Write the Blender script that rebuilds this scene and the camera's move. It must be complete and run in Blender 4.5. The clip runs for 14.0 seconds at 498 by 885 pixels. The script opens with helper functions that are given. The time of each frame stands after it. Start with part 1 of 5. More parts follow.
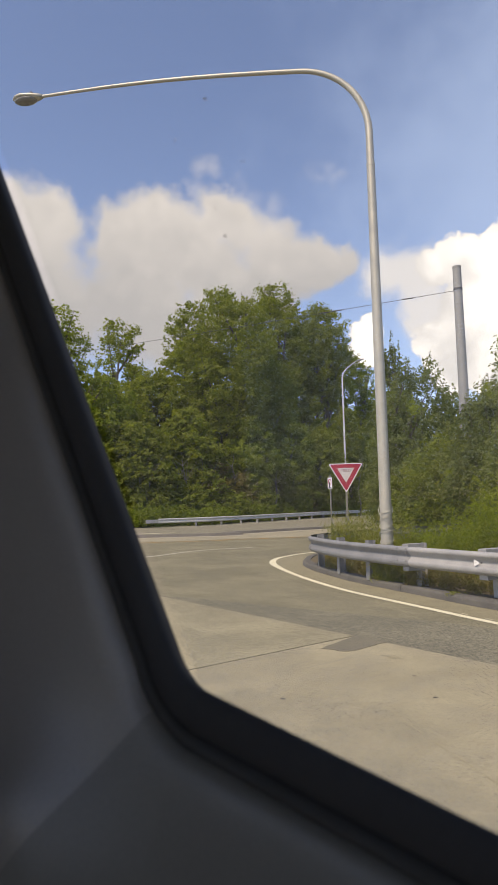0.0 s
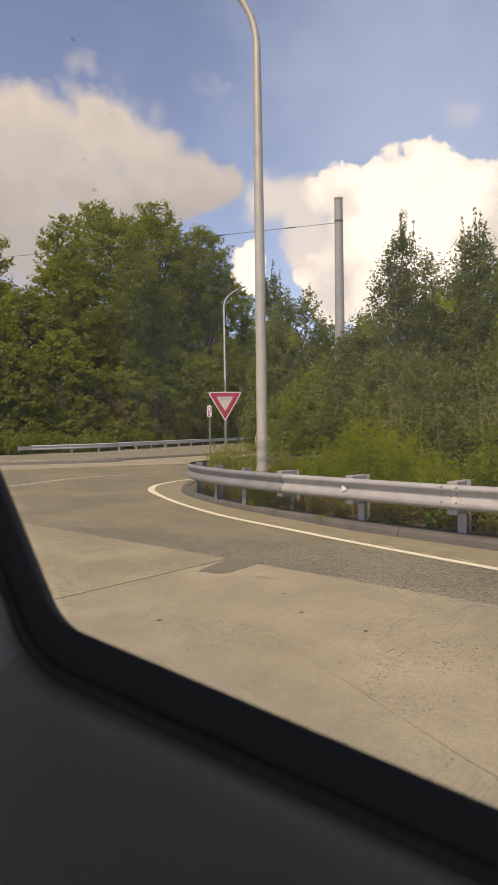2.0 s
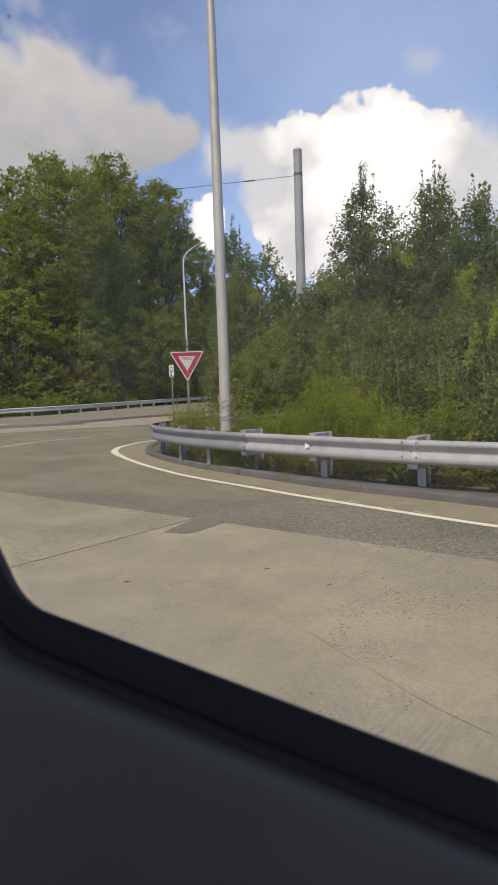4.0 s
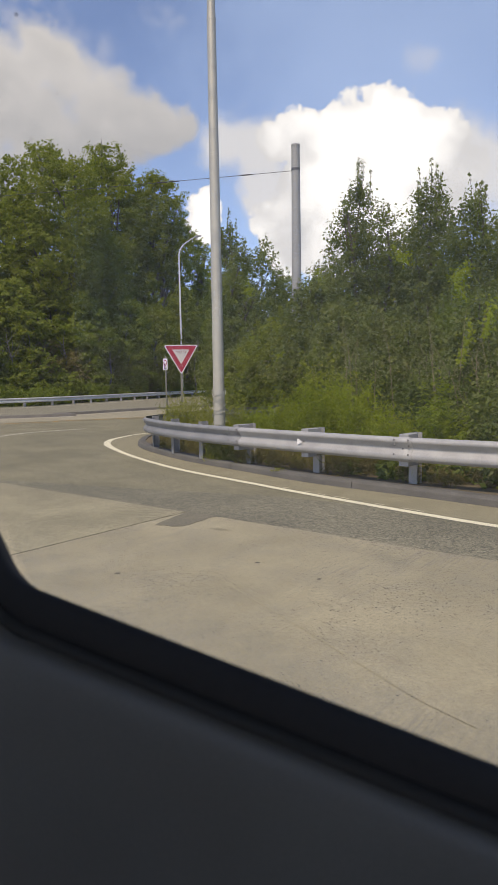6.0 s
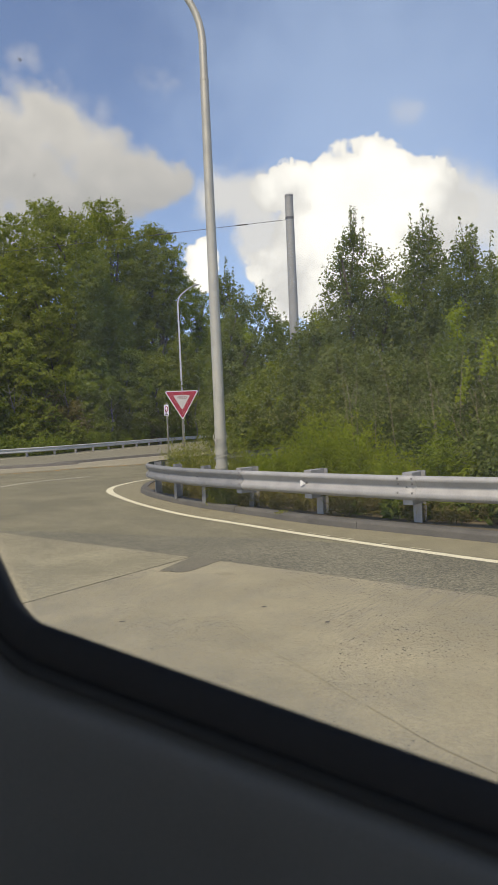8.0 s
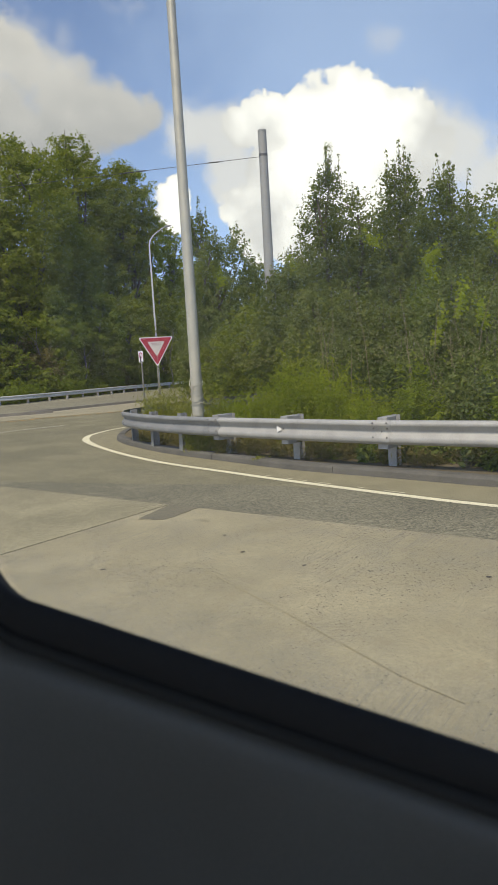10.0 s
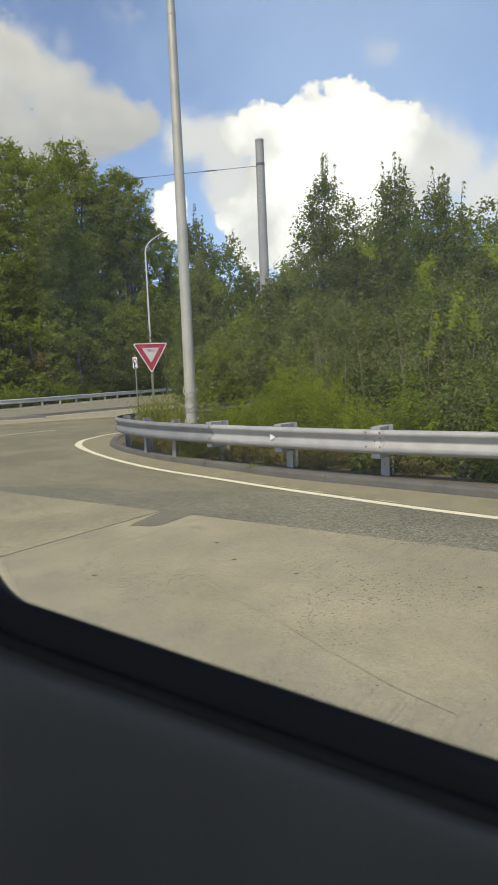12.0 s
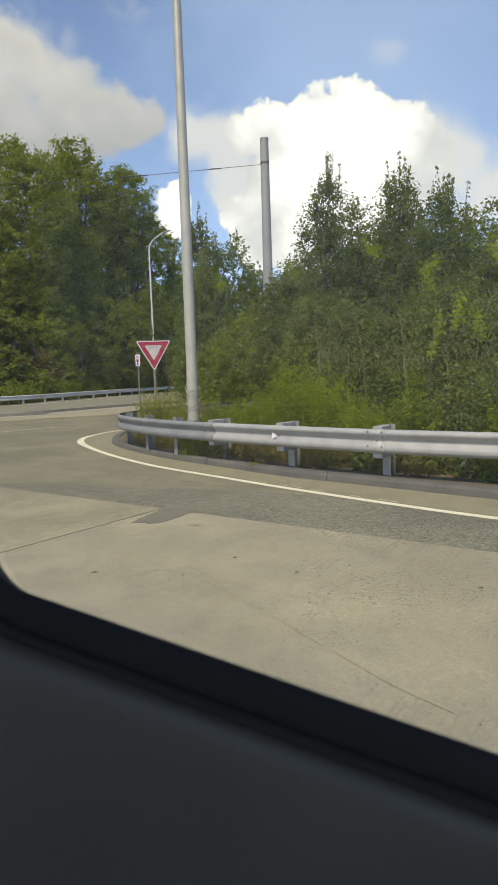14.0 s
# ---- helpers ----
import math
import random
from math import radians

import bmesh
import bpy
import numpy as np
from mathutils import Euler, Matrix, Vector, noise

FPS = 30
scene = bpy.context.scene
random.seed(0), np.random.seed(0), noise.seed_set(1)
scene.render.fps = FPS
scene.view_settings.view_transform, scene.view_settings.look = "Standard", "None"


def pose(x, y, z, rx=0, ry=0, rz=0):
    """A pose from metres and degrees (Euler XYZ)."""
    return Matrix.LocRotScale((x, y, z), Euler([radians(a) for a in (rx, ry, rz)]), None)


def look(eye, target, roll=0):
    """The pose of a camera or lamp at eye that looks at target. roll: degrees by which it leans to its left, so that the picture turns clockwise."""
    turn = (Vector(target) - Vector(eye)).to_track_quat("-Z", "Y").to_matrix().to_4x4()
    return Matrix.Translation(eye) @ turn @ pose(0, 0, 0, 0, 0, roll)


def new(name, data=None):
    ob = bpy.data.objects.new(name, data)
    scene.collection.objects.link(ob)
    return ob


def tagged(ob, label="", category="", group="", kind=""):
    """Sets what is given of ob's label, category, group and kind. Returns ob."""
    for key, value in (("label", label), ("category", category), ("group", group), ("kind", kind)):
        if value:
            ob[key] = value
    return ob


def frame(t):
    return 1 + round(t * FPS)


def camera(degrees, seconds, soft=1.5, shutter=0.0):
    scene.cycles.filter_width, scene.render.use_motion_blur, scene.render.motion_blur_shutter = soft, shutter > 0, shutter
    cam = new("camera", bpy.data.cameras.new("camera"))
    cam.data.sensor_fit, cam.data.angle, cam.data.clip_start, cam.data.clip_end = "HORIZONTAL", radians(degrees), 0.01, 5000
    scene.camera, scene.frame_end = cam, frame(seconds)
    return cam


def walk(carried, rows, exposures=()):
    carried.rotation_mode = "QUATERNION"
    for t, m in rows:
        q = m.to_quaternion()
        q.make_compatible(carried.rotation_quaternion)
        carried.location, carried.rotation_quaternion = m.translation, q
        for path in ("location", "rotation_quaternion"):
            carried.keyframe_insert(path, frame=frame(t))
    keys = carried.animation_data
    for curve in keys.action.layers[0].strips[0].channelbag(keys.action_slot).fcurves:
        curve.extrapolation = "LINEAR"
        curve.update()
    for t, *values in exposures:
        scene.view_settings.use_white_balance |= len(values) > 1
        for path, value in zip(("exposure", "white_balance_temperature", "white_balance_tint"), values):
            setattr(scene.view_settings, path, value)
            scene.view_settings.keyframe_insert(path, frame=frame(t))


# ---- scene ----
cam = camera(43.0, 14.0, soft=1.5)
cam.data.dof.use_dof, cam.data.dof.focus_distance, cam.data.dof.aperture_fstop = True, 16.0, 13.0
# the eye rests near (0, 0, 1.65) inside a standing vehicle; each row: t, x, y, z over 1.65, yaw, pitch, roll
ROWS = [
    (0.0, -0.0002, 0.0785, -0.0425, 0.15, 5.58, 1.31),
    (0.5, -0.0002, 0.0785, -0.0425, 1.00, 6.14, 1.09),
    (1.0, -0.0002, 0.0785, -0.0425, 1.00, 5.84, 1.09),
    (1.5, -0.0002, 0.0785, -0.0425, 0.94, 5.63, 1.29),
    (1.7, 0.0008, 0.0745, -0.0401, -0.15, 4.90, 1.30),
    (1.8, 0.0026, 0.0668, -0.0355, -4.50, 2.45, 1.15),
    (2.0, 0.0078, 0.0452, -0.0224, -10.71, -1.21, 0.85),
    (2.5, 0.0158, 0.0120, -0.0024, -15.45, -6.08, 1.33),
    (3.0, 0.0158, 0.0120, -0.0024, -14.43, -6.50, 2.06),
    (3.5, 0.0158, 0.0296, -0.0037, -14.29, -6.61, 2.66),
    (4.0, 0.0148, 0.0256, -0.0043, -14.03, -5.05, 2.01),
    (6.5, 0.0097, 0.0053, -0.0070, -14.61, -5.60, 0.89),
    (7.0, 0.0097, 0.0053, -0.0070, -14.34, -5.02, 0.90),
    (7.5, -0.0075, 0.0198, -0.0191, -14.72, -4.07, -0.78),
    (8.0, 0.0067, 0.0110, -0.0224, -14.51, -1.56, 2.53),
    (8.5, 0.0094, 0.0095, -0.0101, -15.02, -6.92, 1.75),
    (9.0, 0.0121, 0.0080, 0.0021, -16.49, -7.22, 3.53),
    (11.5, 0.0000, 0.0000, 0.0035, -17.17, -5.86, 2.55),
    (12.0, 0.0000, 0.0000, 0.0035, -17.24, -5.97, 2.39),
    (12.5, 0.0000, 0.0000, -0.0015, -17.18, -5.72, 2.16),
    (13.0, 0.0000, 0.0000, -0.0015, -17.33, -5.83, 2.16),
    (13.5, 0.0000, 0.0000, -0.0015, -16.89, -6.00, 2.01),
    (14.0, 0.0000, 0.0000, -0.0015, -17.01, -6.08, 1.87),
]
walk(cam, [(t, pose(x, y, 1.65 + z, 90 + pitch, roll, yaw)) for t, x, y, z, yaw, pitch, roll in ROWS],
     [(0.0, 0.20, 7350, 16), (0.5, 0.20, 7750, 18), (1.0, 0.20, 8050, 19), (1.5, 0.19, 8100, 20), (2.0, 0.10, 8200, 20), (2.5, 0.03, 7900, 17), (3.0, 0.02, 7400, 15),
      (4.0, 0.02, 6900, 16), (7.0, 0.07, 6950, 14), (8.0, 0.06, 7100, 11), (12.0, 0.15, 6950, 7), (14.0, 0.15, 6950, 7)])

# ---- sky and sun ----
SUN_TO = Vector((-0.38, -0.45, 0.81)).normalized()
SUN_EL = math.asin(SUN_TO.z)
SUN_AZ = math.atan2(SUN_TO.x, SUN_TO.y)
sun = new("sun", bpy.data.lights.new("sun", "SUN"))
sun.data.energy, sun.data.angle, sun.data.color = 3.5, radians(7.0), (1.0, 0.89, 0.72)
sun.matrix_world = look(SUN_TO * 60, (0, 0, 0))
scene.view_settings.exposure = 0.0

# cumulus: direction and angular size of the puffs
CLOUDS_WEST = [
    (-0.318, 0.872, 0.372, 0.085), (-0.341, 0.849, 0.404, 0.054), (-0.270, 0.872, 0.408, 0.036), (-0.174, 0.904, 0.390, 0.059),
    (-0.136, 0.900, 0.414, 0.041), (-0.088, 0.918, 0.386, 0.073), (-0.040, 0.906, 0.421, 0.041), (-0.006, 0.910, 0.415, 0.039),
    (0.031, 0.923, 0.384, 0.050), (0.074, 0.930, 0.360, 0.043), (0.116, 0.927, 0.356, 0.034), (0.151, 0.923, 0.355, 0.023),
    (-0.040, 0.947, 0.320, 0.085), (-0.160, 0.938, 0.306, 0.098), (-0.290, 0.914, 0.284, 0.098), (0.039, 0.946, 0.322, 0.045),
]
CLOUDS_EAST = [
    (0.406, 0.843, 0.353, 0.041), (0.405, 0.835, 0.373, 0.016), (0.363, 0.863, 0.352, 0.043), (0.348, 0.862, 0.370, 0.018),
    (0.326, 0.878, 0.350, 0.041), (0.316, 0.876, 0.365, 0.018), (0.298, 0.890, 0.345, 0.038), (0.274, 0.899, 0.341, 0.030),
    (0.442, 0.827, 0.347, 0.041), (0.448, 0.816, 0.366, 0.016), (0.478, 0.814, 0.330, 0.043), (0.506, 0.804, 0.312, 0.039),
    (0.529, 0.796, 0.293, 0.030), (0.405, 0.862, 0.303, 0.094), (0.475, 0.834, 0.279, 0.076), (0.344, 0.897, 0.279, 0.059),
    (0.449, 0.864, 0.227, 0.089), (0.379, 0.902, 0.209, 0.067), (0.295, 0.929, 0.225, 0.041), (0.185, 0.950, 0.253, 0.029),
    (0.177, 0.957, 0.231, 0.032), (0.308, 0.931, 0.196, 0.041),
]
SOFT_EAST = [
    (0.212, 0.919, 0.332, 0.043), (0.242, 0.911, 0.334, 0.048), (0.262, 0.901, 0.346, 0.039), (0.256, 0.915, 0.311, 0.052),
    (0.277, 0.921, 0.275, 0.045), (0.528, 0.793, 0.304, 0.052), (0.557, 0.781, 0.280, 0.050), (0.602, 0.758, 0.252, 0.055),
    (0.541, 0.800, 0.261, 0.071), (0.587, 0.775, 0.233, 0.068), (0.498, 0.803, 0.328, 0.036),
]
GREY_EAST = [
    (0.248, 0.914, 0.322, 0.067), (0.288, 0.913, 0.289, 0.058), (0.529, 0.795, 0.297, 0.067), (0.576, 0.772, 0.269, 0.085),
    (0.392, 0.901, 0.188, 0.063), (0.316, 0.926, 0.208, 0.054), (0.519, 0.816, 0.253, 0.063), (0.305, 0.891, 0.338, 0.043),
]
HAZE = [(0.42, 0.80, 0.43, 0.42)]
WISPS = [
    (-0.057, 0.870, 0.490, 0.021), (-0.037, 0.872, 0.487, 0.018), (-0.067, 0.884, 0.463, 0.021), (0.090, 0.873, 0.479, 0.025),
    (0.110, 0.870, 0.481, 0.029), (0.132, 0.870, 0.475, 0.023),
    (0.444, 0.794, 0.416, 0.023), (0.458, 0.784, 0.418, 0.020), (0.105, 0.875, 0.472, 0.030), (0.130, 0.873, 0.470, 0.025),
    (0.005, 0.898, 0.441, 0.039), (0.040, 0.899, 0.435, 0.036),
]


def make_world():
    w = bpy.data.worlds.new("sky")
    scene.world = w
    w.use_nodes = True
    nt = w.node_tree
    N, L = nt.nodes, nt.links
    N.clear()

    def math_node(op, a, b=None, c=None, clamp=False):
        n = N.new("ShaderNodeMath")
        n.operation, n.use_clamp = op, clamp
        for i, v in enumerate((a, b, c)):
            if v is None:
                continue
            if isinstance(v, (int, float)):
                n.inputs[i].default_value = v
            else:
                L.new(v, n.inputs[i])
        return n.outputs[0]

    def noise_node(vec, scale, detail, rough=0.55):
        n = N.new("ShaderNodeTexNoise")
        n.inputs["Scale"].default_value, n.inputs["Detail"].default_value = scale, detail
        n.inputs["Roughness"].default_value = rough
        L.new(vec, n.inputs["Vector"])
        return n.outputs["Fac"]

    coord = N.new("ShaderNodeTexCoord").outputs["Generated"]
    norm = N.new("ShaderNodeVectorMath")
    norm.operation = "NORMALIZE"
    L.new(coord, norm.inputs[0])
    way = norm.outputs[0]
    # the puffs' places are pushed about at two scales, so that their edges billow and fray
    drift = way
    for size, much in ((9.0, 0.060), (32.0, 0.028)):
        n = N.new("ShaderNodeTexNoise")
        n.inputs["Scale"].default_value, n.inputs["Detail"].default_value = size, 3.0
        L.new(way, n.inputs["Vector"])
        shift = N.new("ShaderNodeVectorMath")
        shift.operation = "MULTIPLY_ADD"
        L.new(n.outputs["Color"], shift.inputs[0])
        shift.inputs[1].default_value = (much, much, much)
        L.new(drift, shift.inputs[2])
        back = N.new("ShaderNodeVectorMath")
        back.operation = "SUBTRACT"
        L.new(shift.outputs[0], back.inputs[0])
        back.inputs[1].default_value = (much / 2, much / 2, much / 2)
        drift = back.outputs[0]

    def puffs(rows, melt=0.25):
        best = None
        for x, y, z, r in rows:
            d = N.new("ShaderNodeVectorMath")
            d.operation = "DISTANCE"
            L.new(drift, d.inputs[0])
            d.inputs[1].default_value = Vector((x, y, z)).normalized()
            v = math_node("MULTIPLY_ADD", d.outputs["Value"], -1.0 / r, 1.0)
            best = v if best is None else math_node("SMOOTH_MAX", best, v, melt)
        return best

    coarse = noise_node(way, 9.0, 7.0, 0.6)
    fine = noise_node(way, 26.0, 6.0, 0.6)
    rough = math_node("ADD", math_node("MULTIPLY_ADD", coarse, 2.0, -1.0), math_node("MULTIPLY_ADD", fine, 0.5, -0.25))

    def mask(rows, lo, hi, solid=1.0, ragged=1.0, edge=None, melt=0.25):
        v = math_node("ADD", math_node("MULTIPLY", puffs(rows, melt), solid), math_node("MULTIPLY", edge or rough, ragged))
        m = N.new("ShaderNodeMapRange")
        m.interpolation_type = "SMOOTHSTEP"
        m.inputs["From Min"].default_value, m.inputs["From Max"].default_value = lo, hi
        L.new(v, m.inputs["Value"])
        return m.outputs["Result"], v

    west, _ = mask(CLOUDS_WEST, -0.25, 0.50, 1.4, 1.0, melt=0.6)
    billow = math_node("ADD", math_node("MULTIPLY_ADD", noise_node(way, 16.0, 3.0, 0.5), 1.2, -0.6), math_node("MULTIPLY_ADD", noise_node(way, 40.0, 7.0, 0.65), 1.2, -0.6))
    east, east_v = mask(CLOUDS_EAST, 0.0, 0.22, 1.6, 0.7, billow)
    soft, _ = mask(SOFT_EAST, -0.15, 0.85, 1.2, 1.2, melt=0.6)
    grey, _ = mask(GREY_EAST, -0.1, 1.0, 1.0, 1.2, melt=0.6)
    wisp, _ = mask(WISPS, 0.0, 1.1, 1.0, 1.3)

    sky = N.new("ShaderNodeTexSky")
    sky.sky_type, sky.sun_disc = "NISHITA", False
    sky.sun_elevation, sky.sun_rotation = SUN_EL, SUN_AZ
    sky.altitude, sky.air_density, sky.dust_density, sky.ozone_density = 100, 1.0, 0.3, 3.0
    tone = N.new("ShaderNodeVectorMath")
    tone.operation = "MULTIPLY"
    L.new(sky.outputs[0], tone.inputs[0])
    tone.inputs[1].default_value = (SKY * 1.05, SKY * 0.97, SKY * 1.03)

    def mix(f, a, b):
        n = N.new("ShaderNodeMix")
        n.data_type = "RGBA"
        for sock, v in ((n.inputs[0], f), (n.inputs[6], a), (n.inputs[7], b)):
            if isinstance(v, (int, float)):
                sock.default_value = v
            elif isinstance(v, tuple):
                sock.default_value = (*v, 1.0)
            else:
                L.new(v, sock)
        return n.outputs[2]

    def ramp(v, lo, hi):
        m = N.new("ShaderNodeMapRange")
        m.inputs["From Min"].default_value, m.inputs["From Max"].default_value = lo, hi
        L.new(v, m.inputs["Value"])
        return m.outputs["Result"]

    split = N.new("ShaderNodeSeparateXYZ")
    L.new(way, split.inputs[0])
    depth = math_node("ADD", math_node("MULTIPLY_ADD", split.outputs[2], -7.0, 2.75), math_node("ADD", math_node("MULTIPLY", coarse, 1.6), math_node("MULTIPLY", fine, 0.9)))
    west_tone = mix(ramp(depth, 0.55, 1.85), (0.74, 0.73, 0.715), (0.46, 0.465, 0.475))
    east_tone = mix(ramp(math_node("ADD", east_v, math_node("MULTIPLY", coarse, 1.0)), 0.40, 1.20), (0.80, 0.81, 0.83), (1.12, 1.14, 1.16))
    east_tone = mix(math_node("MULTIPLY", grey, 0.85), east_tone, (0.62, 0.64, 0.68))
    haze, _ = mask(HAZE, -0.1, 1.0, 1.0, 0.35)
    col = mix(math_node("MULTIPLY", haze, 0.46), tone.outputs[0], (0.52, 0.69, 1.02))
    col = mix(math_node("MULTIPLY", wisp, 0.28), col, (0.78, 0.77, 0.77))
    col = mix(math_node("MULTIPLY", west, 0.92), col, west_tone)
    col = mix(math_node("MULTIPLY", soft, 0.9), col, (0.74, 0.755, 0.785))
    col = mix(east, col, east_tone)
    bg = N.new("ShaderNodeBackground")
    L.new(col, bg.inputs["Color"])
    out = N.new("ShaderNodeOutputWorld")
    L.new(bg.outputs[0], out.inputs["Surface"])


SKY = 0.166
make_world()


# ---- materials ----
def node_mat(name):
    m = bpy.data.materials.new(name)
    m.use_nodes = True
    nt = m.node_tree
    b = nt.nodes["Principled BSDF"]
    return m, nt, b


def tex_noise(nt, scale, detail=5.0, rough=0.6, vec=None):
    n = nt.nodes.new("ShaderNodeTexNoise")
    n.inputs["Scale"].default_value, n.inputs["Detail"].default_value, n.inputs["Roughness"].default_value = scale, detail, rough
    if vec is None:
        vec = obj_coord(nt)
    nt.links.new(vec, n.inputs["Vector"])
    return n.outputs["Fac"]


def obj_coord(nt):
    g = nt.nodes.new("ShaderNodeNewGeometry")
    return g.outputs["Position"]


def scaled(nt, vec, s, rz=0.0):
    """The place turned by -rz about z, then scaled."""
    n = nt.nodes.new("ShaderNodeMapping")
    n.vector_type = "TEXTURE"
    n.inputs["Scale"].default_value = [1.0 / k if k else 1e6 for k in s]
    n.inputs["Rotation"].default_value = (0, 0, rz)
    nt.links.new(vec, n.inputs["Vector"])
    return n.outputs[0]


def band(nt, v, lo, hi, a=0.0, b=1.0):
    n = nt.nodes.new("ShaderNodeMapRange")
    n.inputs["From Min"].default_value, n.inputs["From Max"].default_value = lo, hi
    n.inputs["To Min"].default_value, n.inputs["To Max"].default_value = a, b
    nt.links.new(v, n.inputs["Value"])
    return n.outputs["Result"]


def blend(nt, f, a, b, kind="MIX"):
    n = nt.nodes.new("ShaderNodeMix")
    n.data_type, n.blend_type = "RGBA", kind
    for sock, v in ((n.inputs[0], f), (n.inputs[6], a), (n.inputs[7], b)):
        if isinstance(v, (int, float)):
            sock.default_value = v
        elif isinstance(v, tuple):
            sock.default_value = (*v, 1.0)
        else:
            nt.links.new(v, sock)
    return n.outputs[2]


def calc(nt, op, a, b):
    n = nt.nodes.new("ShaderNodeMath")
    n.operation = op
    for i, v in enumerate((a, b)):
        if isinstance(v, (int, float)):
            n.inputs[i].default_value = v
        else:
            nt.links.new(v, n.inputs[i])
    return n.outputs[0]


def bump(nt, b, height, strength, dist):
    n = nt.nodes.new("ShaderNodeBump")
    n.inputs["Strength"].default_value, n.inputs["Distance"].default_value = strength, dist
    nt.links.new(height, n.inputs["Height"])
    nt.links.new(n.outputs[0], b.inputs["Normal"])


def mat_asphalt(name, c1, c2, dark, stones, contrast):
    m, nt, b = node_mat(name)
    vor = nt.nodes.new("ShaderNodeTexVoronoi")
    vor.inputs["Scale"].default_value = stones
    nt.links.new(scaled(nt, obj_coord(nt), (1, 1, 0)), vor.inputs["Vector"])
    stone = nt.nodes.new("ShaderNodeSeparateColor")
    nt.links.new(vor.outputs["Color"], stone.inputs[0])
    agg = calc(nt, "ADD", calc(nt, "MULTIPLY", stone.outputs[0], 0.6), calc(nt, "MULTIPLY", tex_noise(nt, 70.0, 3.0, 0.75), 0.5))
    blotch = tex_noise(nt, 0.55, 6.0, 0.6)
    streak = tex_noise(nt, 1.0, 5.0, 0.6, scaled(nt, obj_coord(nt), (0.30, 1.7, 1), radians(118)))
    base = blend(nt, band(nt, blotch, 0.41, 0.60), c1, c2)
    base = blend(nt, band(nt, streak, 0.5, 0.75, 0, 0.5), base, dark)
    grit = blend(nt, band(nt, agg, 0.25, 0.85), (0.40, 0.40, 0.40), (1.55, 1.55, 1.55))
    base = blend(nt, contrast, base, grit, "MULTIPLY")
    nt.links.new(base, b.inputs["Base Color"])
    b.inputs["Roughness"].default_value = 0.85
    bump(nt, b, agg, 0.5, 0.006)
    return m


def mat_concrete():
    m, nt, b = node_mat("old_road_concrete")
    pos = obj_coord(nt)
    blotch = tex_noise(nt, 0.8, 6.0, 0.6)
    grain = tex_noise(nt, 55.0, 4.0, 0.7)
    patchy = tex_noise(nt, 2.2, 5.0, 0.65)
    base = blend(nt, band(nt, blotch, 0.38, 0.62), (0.328, 0.291, 0.182), (0.428, 0.380, 0.241))
    base = blend(nt, band(nt, patchy, 0.46, 0.66, 0, 0.38), base, (0.25, 0.236, 0.185))
    base = blend(nt, band(nt, tex_noise(nt, 6.0, 6.0, 0.7), 0.50, 0.70, 0, 0.35), base, (0.30, 0.235, 0.14))
    base = blend(nt, band(nt, grain, 0.34, 0.68, 0.0, 0.62), base, (0.185, 0.166, 0.112))
    # dark popouts of three sizes, thick in some places and thin in others
    worn = band(nt, tex_noise(nt, 0.55, 3.0), 0.34, 0.58, 0.40, 1.0)
    pits = None
    for cells, lo, hi in ((13.0, 0.02, 0.13), (27.0, 0.0, 0.28), (48.0, 0.0, 0.44)):
        vor = nt.nodes.new("ShaderNodeTexVoronoi")
        vor.inputs["Scale"].default_value = cells
        nt.links.new(scaled(nt, pos, (1, 0.8, 0)), vor.inputs["Vector"])
        cell = nt.nodes.new("ShaderNodeSeparateColor")
        nt.links.new(vor.outputs["Color"], cell.inputs[0])
        size = calc(nt, "MULTIPLY", band(nt, cell.outputs[0], 0.45, 1.0, lo, hi), worn)
        ragged = calc(nt, "ADD", vor.outputs["Distance"], band(nt, tex_noise(nt, cells * 5.0, 2.0), 0.2, 0.8, -0.04, 0.04))
        hole = band(nt, calc(nt, "SUBTRACT", size, ragged), 0.0, 0.05)
        pits = hole if pits is None else calc(nt, "MAXIMUM", pits, hole)
    # grooves drawn across the lane
    lines = tex_noise(nt, 1.0, 3.0, 0.6, scaled(nt, pos, (60, 1.0, 0), radians(127)))
    groove = band(nt, lines, 0.53, 0.62)
    groove = calc(nt, "MULTIPLY", groove, band(nt, tex_noise(nt, 0.45, 3.0), 0.44, 0.60, 0.0, 0.65))
    base = blend(nt, groove, base, (0.20, 0.185, 0.15))
    base = blend(nt, calc(nt, "MULTIPLY", pits, 0.92), base, (0.048, 0.043, 0.033))
    nt.links.new(base, b.inputs["Base Color"])
    b.inputs["Roughness"].default_value = 0.8
    h = calc(nt, "SUBTRACT", calc(nt, "MULTIPLY", grain, 0.4), calc(nt, "ADD", pits, groove))
    bump(nt, b, h, 0.5, 0.005)
    return m


